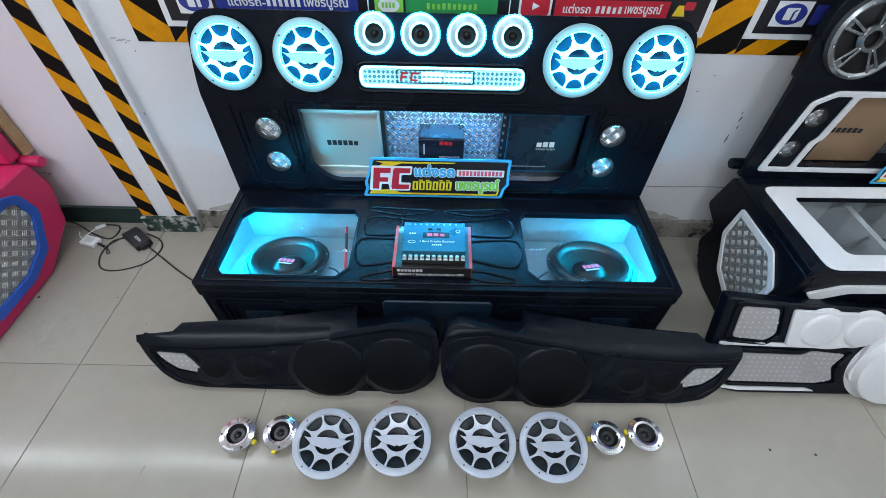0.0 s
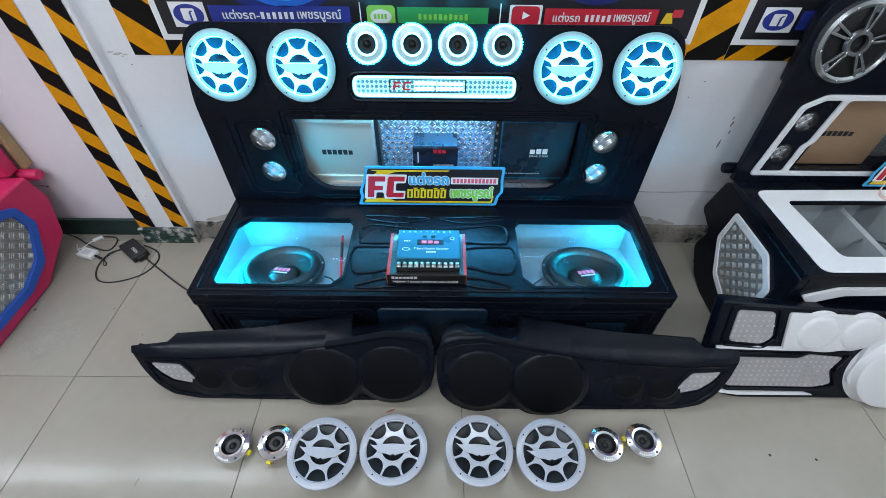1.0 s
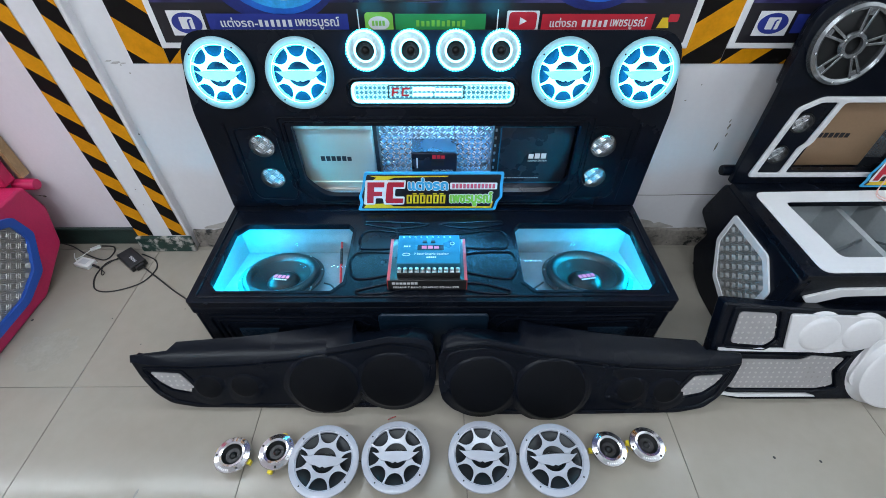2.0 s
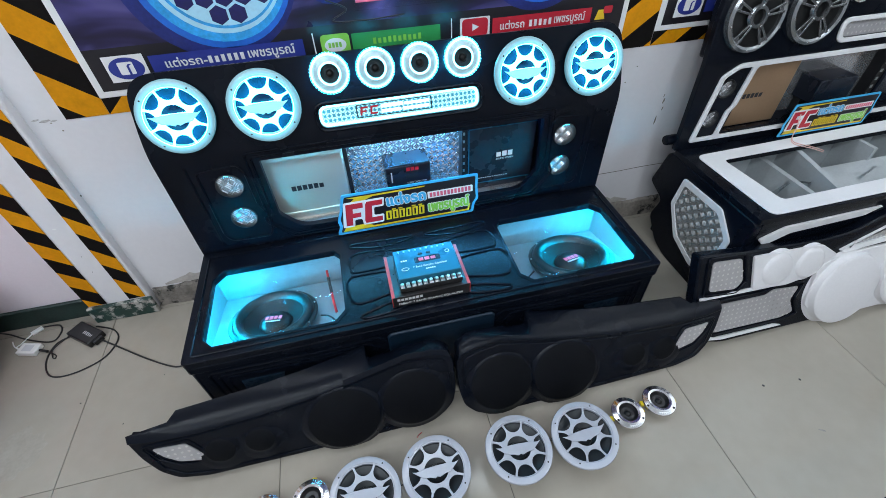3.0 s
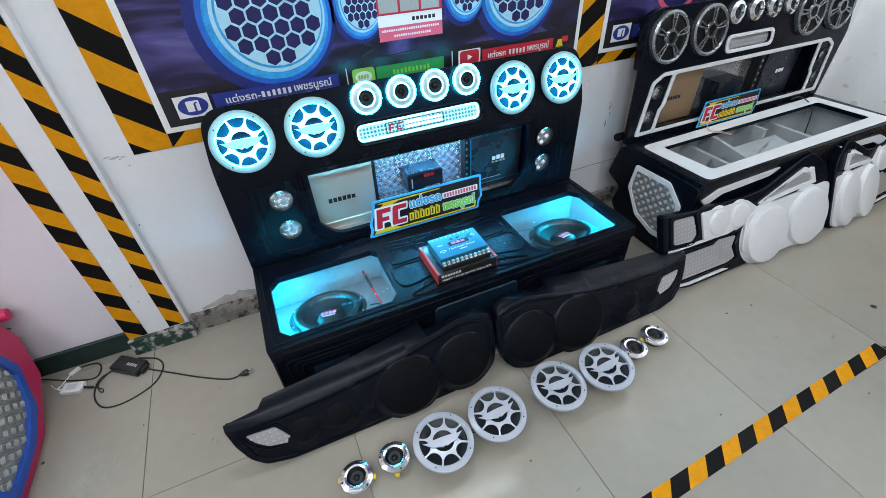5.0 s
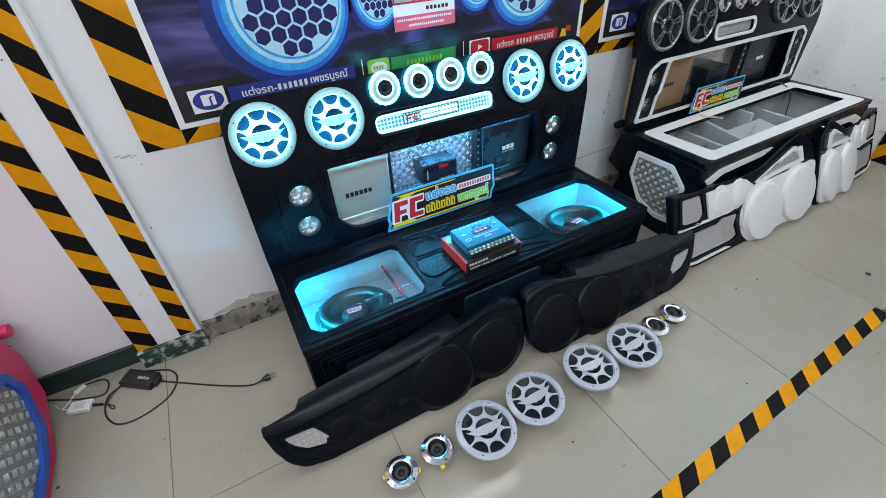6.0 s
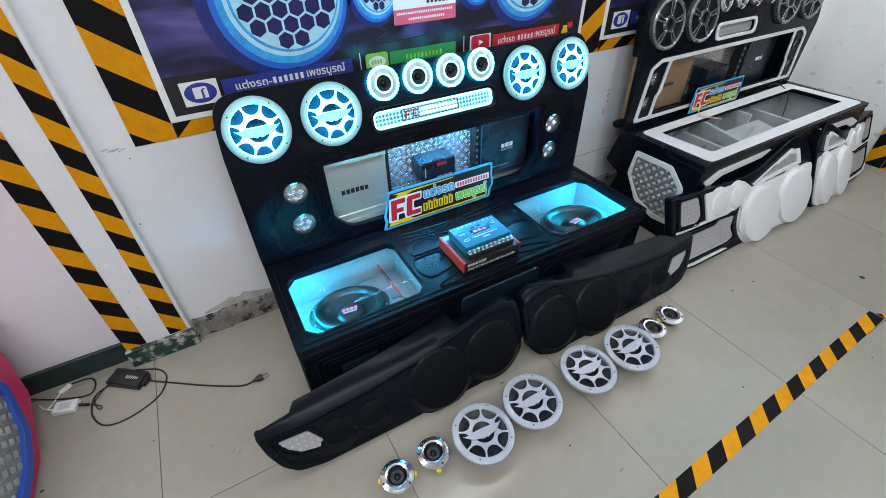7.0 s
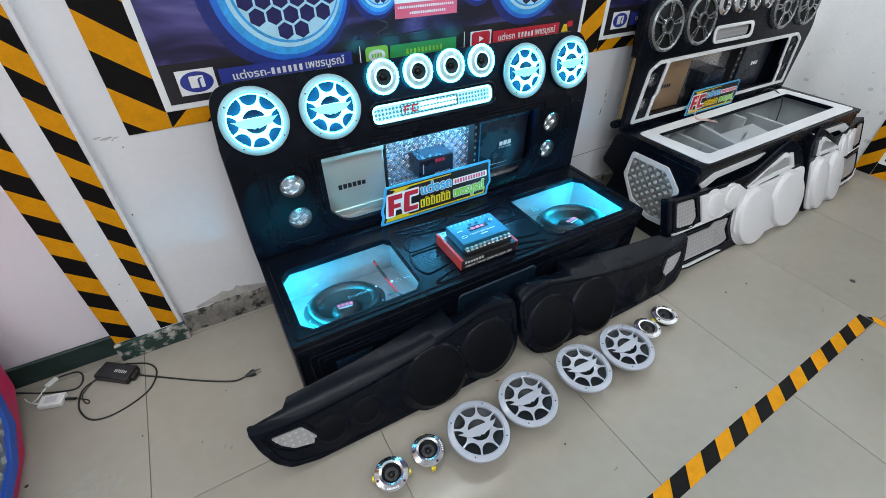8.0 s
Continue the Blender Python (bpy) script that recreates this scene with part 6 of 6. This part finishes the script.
part("raw_edge", box(2.165, 2.192, 0.560, 0.600, 0.407, 0.715), WOOD, wboard, "raw plywood edge")

W_OUT = [(1.893, 0.352, 0.012), (1.896, 0.10, 0.02), (1.93, 0.035, 0.03), (2.02, 0.006, 0.03), (2.86, 0.004, 0.03), (2.882, 0.06, 0.02), (2.876, 0.26, 0.02), (2.845, 0.345, 0.03), (2.745, 0.412, 0.02), (2.66, 0.395, 0.02), (2.45, 0.325, 0.03), (2.34, 0.318, 0.01), (2.06, 0.335, 0.01)]


def white_door(m, at, label):
    th = thing("door_panel", label, "door panel", at, "white door panels")
    body = part("body", slab(fillet(W_OUT, 0.012, 4), [], 0.04, m @ pose(0, 0, -0.04)), LEATHER, th, bevel=0.006)

    def patch(name, pts, h, mt, rad=0.006, label=""):
        return part(name, slab(fillet(pts, rad, 3), [], h, m @ pose(0, 0, 0.0003)), mt, th, label, bevel=0.002)
    patch("white_cover", [(2.078, 0.318), (2.330, 0.308), (2.395, 0.262), (2.33, 0.205), (2.22, 0.188), (2.095, 0.198)], 0.010, WHITE_LEATHER, 0.01, "white leatherette cover")
    patch("white_cover", [(2.335, 0.235), (2.45, 0.258), (2.862, 0.262), (2.868, 0.03), (2.82, 0.012), (2.42, 0.012), (2.312, 0.085)], 0.012, WHITE_LEATHER, 0.03, "white leatherette cover")
    checker_panel("checker_plate", fillet([(1.938, 0.325), (2.040, 0.318), (2.058, 0.235), (2.035, 0.212), (1.940, 0.222)], 0.012, 3), m @ pose(0, 0, 0.0004), th, ALU_WHITE, pitch=0.017, count=0, tread_material=FROST_DOT)
    part("inset_rim", tube([m @ Vector((x, y, 0.002)) for x, y in fillet([(1.922, 0.338), (2.052, 0.330), (2.072, 0.230), (2.042, 0.198), (1.924, 0.208)], 0.012, 3)], 0.004, True, 6), LEATHER, body)
    plate = [(1.955, 0.165), (2.16, 0.160), (2.185, 0.175), (2.285, 0.165), (2.262, 0.12), (2.285, 0.068), (2.24, 0.055), (1.985, 0.058), (1.950, 0.085)]
    checker_panel("checker_plate", fillet(plate, 0.01, 3), m @ pose(0, 0, 0.0004), th, ALU_WHITE, pitch=0.017, count=0, tread_material=FROST_DOT)
    part("inset_rim", tube([m @ Vector((x, y, 0.002)) for x, y in fillet([(1.938, 0.178), (2.16, 0.173), (2.188, 0.188), (2.302, 0.178), (2.278, 0.12), (2.302, 0.055), (2.24, 0.042), (1.98, 0.045), (1.934, 0.08)], 0.012, 3)], 0.005, True, 6), LEATHER, body)
    patch("white_strip", [(1.912, 0.195), (2.20, 0.188), (2.215, 0.200), (2.05, 0.2025), (1.912, 0.2045)], 0.005, WHITE_TRIM, 0.002)
    patch("white_strip", [(1.915, 0.070), (1.945, 0.036), (2.02, 0.024), (2.25, 0.024), (2.215, 0.036), (2.02, 0.036), (1.955, 0.045), (1.925, 0.075)], 0.006, WHITE_TRIM, 0.004)
    tri = [(2.405, 0.272), (2.69, 0.362), (2.705, 0.348), (2.74, 0.352), (2.765, 0.278), (2.42, 0.262)]
    cx, cy = sum(p[0] for p in tri) / 6, sum(p[1] for p in tri) / 6
    inner = [(cx + (x - cx) * 0.80, cy + (y - cy) * 0.62) for x, y in tri]
    part("window_trim", slab(fillet(tri, 0.006, 3), [fillet(inner, 0.006, 3)], 0.010, m @ pose(0, 0, 0.0003)), WHITE_TRIM, th, "white trim ring", bevel=0.002)
    checker_panel("checker_plate", fillet(inner, 0.006, 3), m @ pose(0, 0, 0.0006), th, ALU_WHITE, pitch=0.017, count=0, tread_material=FROST_DOT)
    for u, v, r, h in ((2.455, 0.125, 0.126, 0.031), (2.72, 0.132, 0.126, 0.031), (2.172, 0.255, 0.052, 0.016), (2.292, 0.252, 0.050, 0.016)):
        p = part("pod", lathe(pod(r, h, 0.016), m @ pose(u, v, 0.002), 56), WHITE_LEATHER, th, "white round speaker pod")
    return th


white_door(pose(0, -0.058, 0, 90 - 19.3, 0, 0), (2.38, -0.04, 0), "black and white car door panel with round white pods leaning on the box")
mm = pose(2.905, -0.062, 0, 0, 0, 4) @ Matrix.Diagonal((-0.635, 1, 1, 1)) @ Matrix.Translation((-2.89, 0, 0)) @ pose(0, 0, 0, 90 - 19.3, 0, 0)
white_door(mm, (3.2, -0.04, 0), "black and white car door panel with round white pods leaning on the box")

# ---- pink and blue unit ----
pink = thing("speaker_box", "hot pink bass box with blue ringed checker plate", "speaker box", (-0.9, 0.3, 0))
p_side = [(0.03, 0.0), (0.362, 0.004), (0.538, 0.100), (0.585, 0.235), (0.560, 0.345), (0.03, 0.345)]
part("body", slab(fillet(p_side, 0.012, 3), [], 1.20, east(-1.50)), PINK_LEATHER, pink, bevel=0.008)
ring = [(0.450, 0.300), (0.472, 0.215), (0.400, 0.092), (0.290, 0.050), (0.12, 0.050), (0.08, 0.10), (0.08, 0.315), (0.400, 0.325)]
ring_in = [(0.425, 0.282), (0.440, 0.215), (0.378, 0.120), (0.280, 0.080), (0.13, 0.080), (0.105, 0.115), (0.105, 0.29), (0.390, 0.298)]
part("side_trim", slab(fillet(ring, 0.012, 3), [fillet(ring_in, 0.01, 3)], 0.014, east(-0.2995)), BLUE_LEATHER, pink, "blue padded ring", bevel=0.005)
checker_panel("side_plate", fillet(ring_in, 0.01, 3), east(-0.2995), pink, GREY_CHECKER, pitch=0.024, count=3)
pb = thing("back_board", "hot pink leatherette board standing on the pink box", "display board", (-0.95, 0.57, 0.345))
part("panel", box(-1.55, -0.34, 0.545, 0.600, 0.346, 0.95), PINK_LEATHER, pb, bevel=0.01)
part("end_knob", lathe([(0, 0.075), (0.018, 0.073), (0.020, 0.065), (0.020, 0)], pose(-0.36, 0.60, 0.325, 0, 90, 0), 20), PINK_LEATHER, pb)
part("wood_edge", box(-0.339, -0.325, 0.605, 0.640, 0.346, 0.95), WOOD, pb)
part("blue_pad", box(-0.60, -0.42, 0.535, 0.5445, 0.36, 0.50), BLUE_LEATHER, pb, bevel=0.004)

# ---- light controller and cables by the pillar ----
ad = thing("power_adapter", "black power adapter with white print lying on the floor", "power adapter", (-0.075, 0.53, 0))
am = pose(-0.075, 0.532, 0, 0, 0, -37.5)
part("body", box(-0.058, 0.058, -0.030, 0.030, 0.0, 0.026, None, am), BLACK_PLASTIC, ad, bevel=0.004)
part("plug_socket", box(0.0585, 0.070, -0.016, 0.016, 0.004, 0.022, None, am), BLACK_PLASTIC, ad, bevel=0.002)
part("writing", bars(-0.002, 0.042, -0.006, 0.005, 7, am @ pose(0, 0, 0.0264), 41, gap=0.5), GREY_PRINT, ad)
wb = thing("light_controller", "small white light controller box on the floor", "controller", (-0.25, 0.515, 0))
wm2 = pose(-0.25, 0.516, 0, 0, 0, -16)
part("body", box(-0.033, 0.033, -0.021, 0.021, 0.0, 0.018, None, wm2), CABLE_WHITE, wb, bevel=0.003)
part("label", sheet(rect(-0.018, 0.016, -0.012, 0.012), wm2 @ pose(0, 0, 0.0184)), GREY_PRINT, wb)


def cable(name, pts, r, mt, label, z=None):
    z = r if z is None else z
    p3 = smooth_path([(x, y, z) for x, y in pts])
    return solid(name, tube(p3, r), mt, label, "cable", at=(*pts[0], 0))


cable("cable", [(-0.128, 0.55), (-0.174, 0.523), (-0.18, 0.45), (-0.143, 0.387), (-0.074, 0.379), (0.007, 0.417), (0.034, 0.483), (0.012, 0.533), (-0.044, 0.565), (-0.06, 0.57)], 0.0026, CABLE, "black looped cable of the power adapter on the floor")
cord = thing("mains_cable", "black mains cable ending in a two pin plug", "cable", (0.15, 0.38, 0))
part("cord", tube(smooth_path([(-0.018, 0.495, 0.010), (0.0, 0.485, 0.004), (0.064, 0.440, 0.003), (0.159, 0.373, 0.003), (0.247, 0.321, 0.003), (0.286, 0.314, 0.008)]), 0.0028), CABLE, cord)
plug_m = pose(0.286, 0.314, 0.009, 0, 90, 4)
part("plug", lathe([(0.003, 0), (0.005, 0.006), (0.011, 0.020), (0.012, 0.032), (0.0, 0.033)], plug_m, 14), CABLE, cord)
for dy in (-0.006, 0.006):
    part("pin", box(-0.0035, 0.0035, dy - 0.0008, dy + 0.0008, 0.033, 0.050, None, plug_m), STEEL, cord)
lead = thing("controller_lead", "thin black lead with a barrel plug on the floor", "cable", (-0.18, 0.49, 0))
part("lead", tube(smooth_path([(-0.215, 0.505, 0.008), (-0.194, 0.497, 0.004), (-0.158, 0.473, 0.003), (-0.156, 0.458, 0.003), (-0.167, 0.469, 0.003), (-0.172, 0.50, 0.006), (-0.141, 0.545, 0.006)]), 0.0017), CABLE, lead)
part("barrel", tube([(-0.216, 0.506, 0.008), (-0.19, 0.495, 0.005)], 0.0048), CABLE, lead)
cable("cable", [(-0.42, 0.635), (-0.36, 0.615), (-0.28, 0.57), (-0.194, 0.539), (-0.176, 0.576), (-0.194, 0.612), (-0.245, 0.618)], 0.0026, CABLE, "black cable along the wall ending by a white connector")
con = thing("white_connector", "white connector and short white lead on the floor", "cable", (-0.28, 0.58, 0))
part("connector", box(-0.018, 0.018, -0.008, 0.008, 0, 0.009, None, pose(-0.262, 0.603, 0, 0, 0, 40)), CABLE_WHITE, con, bevel=0.002)
part("lead", tube(smooth_path([(-0.275, 0.592, 0.004), (-0.295, 0.555, 0.003), (-0.305, 0.543, 0.003), (-0.285, 0.525, 0.008)]), 0.0022), CABLE_WHITE, con)
part("lead", tube(smooth_path([(-0.33, 0.573, 0.003), (-0.315, 0.55, 0.003), (-0.285, 0.522, 0.006)]), 0.0018), CABLE_WHITE, con)
for sx, sy, ang in ((0.92, -0.242, 0), (1.332, -0.225, 20)):
    p = [(sx, sy, 0.055), (sx + 0.01, sy + 0.004, 0.04), (sx + 0.02, sy + 0.006, 0.015), (sx + 0.005, sy + 0.02, 0.003)]
    solid("speaker_lead", tube(smooth_path(p), 0.0014), CABLE, "thin dark lead between two loudspeakers", "wire", at=p[-1])
p = [(0.985, -0.130, 0.05), (0.99, -0.112, 0.02), (1.0, -0.10, 0.003)]
solid("speaker_lead", tube(smooth_path(p), 0.0014), CABLE_RED, "thin red lead behind a loudspeaker", "wire", at=p[-1])
for sx, sy, r in ((2.576, -0.441, 0.011), (2.05, -0.22, 0.004), (0.32, 0.12, 0.003), (2.172, -0.231, 0.004), (1.666, -0.509, 0.003), (2.152, -0.659, 0.003), (-0.015, 0.258, 0.0025), (0.222, 0.298, 0.002), (-0.289, 0.252, 0.005), (0.135, 0.152, 0.002), (1.05, -0.376, 0.003)):
    solid("speck", lathe([(0, r * 0.5), (r * 0.7, r * 0.3), (r, 0)], pose(sx, sy, 0.0), 9), BLACK_PLASTIC, "dark speck of dirt on the floor", "dirt", at=(sx, sy, 0))

# dull cleaning marks
for k, (cx, cy, rr) in enumerate(((-0.16, 0.13, 0.085),)):
    pts = []
    for i in range(40):
        a = math.tau * i / 40
        q = rr * (1 + 0.25 * noise.noise((3 * math.cos(a), 3 * math.sin(a), 5 + k)) + 0.12 * noise.noise((9 * math.cos(a), 9 * math.sin(a), k)))
        pts.append((cx + q * math.cos(a), cy + q * 0.9 * math.sin(a)))
    solid("floor_stain", sheet(pts, pose(0, 0, 0.0004)), mat("dried_mark", (0.315, 0.29, 0.248), 0.2, vary=0.12, scale=25, fine=120, spec=0.2), "dull dried mark on the polished tile", kind="structure")

bm = bmesh.new()
for cx, cy, w, turn in ((2.287, -0.467, 0.016, 20), (2.386, -0.386, 0.010, 70), (2.106, -0.378, 0.010, -30), (0.191, 0.105, 0.010, 50), (0.205, 0.092, 0.008, 50), (1.125, -0.50, 0.010, 10), (0.34, -0.30, 0.012, 80)):
    sheet(circle(0, 0, w, 9, ry=w * 0.28), pose(cx, cy, 0.0005, 0, 0, turn), bm)
solid("floor_scuffs", bm, mat("grey_scuff", (0.20, 0.185, 0.165), 0.4, vary=0.3, scale=90), "small grey scuffs on the tiles", kind="structure")
bm = bmesh.new()
for k, (y, z, w, h) in enumerate(((0.511, 0.385, 0.020, 0.012), (0.192, 0.422, 0.016, 0.012), (0.222, 0.503, 0.007, 0.005), (0.431, 0.31, 0.022, 0.016), (0.43, 0.658, 0.006, 0.005), (0.087, 0.323, 0.012, 0.016), (0.069, 0.163, 0.020, 0.014), (0.30, 0.36, 0.012, 0.006))):
    sheet([(y + w * math.cos(a * 0.52) * (0.8 + 0.5 * noise.noise((a, k, 1.0))), z + h * math.sin(a * 0.52) * (0.8 + 0.5 * noise.noise((a, k, 5.0)))) for a in range(12)], west(3.6993), bm)
solid("wall_scuffs", bm, mat("grey_wall_scuff", (0.66, 0.66, 0.65), 0.7, vary=0.2, scale=40), "grey scuffs on the side wall", kind="structure")

# poster against the far side wall
side_poster = thing("leaning_poster", "framed poster with hazard tape edge on the side wall", "poster", (3.69, -0.6, 0))
part("board", slab(rect(-1.6, 0.05, 0.0, 1.4), [], 0.006, west(3.6955)), WHITE_PRINT, side_poster)
mside = Matrix(((0, 0, -1, 3.6885), (0, -1, 0, 0.05), (1, 0, 0, 0.0), (0, 0, 0, 1)))
part("tape_edge", hazard(1.4, 0.085, 0.085, 0.085, mside), TAPE, side_poster)
mside = Matrix(((0, 0, -1, 3.6885), (-1, 0, 0, -0.036), (0, 1, 0, 0.0), (0, 0, 0, 1)))
part("tape_edge", hazard(1.5, 0.075, 0.085, 0.085, mside), TAPE, side_poster)
part("print", sheet(rect(-1.5, -0.055, 0.095, 1.3), west(3.688)), BLACK_PRINT, side_poster)

# ---- floor ----
fl = thing("floor", "polished pale beige porcelain floor tiles with thin dark joints", "floor", kind="structure")
part("bed", box(ROOM_X0, ROOM_X1, ROOM_Y0, 0.66, -0.06, -0.003), GROUT, fl)
T, J = 0.6, 0.0009
bm = bmesh.new()
vb = [bm.verts.new((x, y, z)) for z, e in ((-0.004, 0.0), (-0.0006, 0.0), (0.0, 0.0006)) for x, y in ((J + e, J + e), (T - J - e, J + e), (T - J - e, T - J - e), (J + e, T - J - e))]
bm.faces.new(vb[8:12])
for k in (0, 4):
    for i in range(4):
        bm.faces.new((vb[k + i], vb[k + (i + 1) % 4], vb[k + 4 + (i + 1) % 4], vb[k + 4 + i]))
tile_mesh = finish(bm, "tile", TILE, 20)
for i in range(-5, 7):
    for j in range(-7, 2):
        ob = new("tile", tile_mesh)
        ob.parent = fl
        ob.location = (i * T, j * T, 0)
        ob.scale = (0.16 if i == 6 else 1.0, 0.075 if j == 1 else 1.0, 1.0)
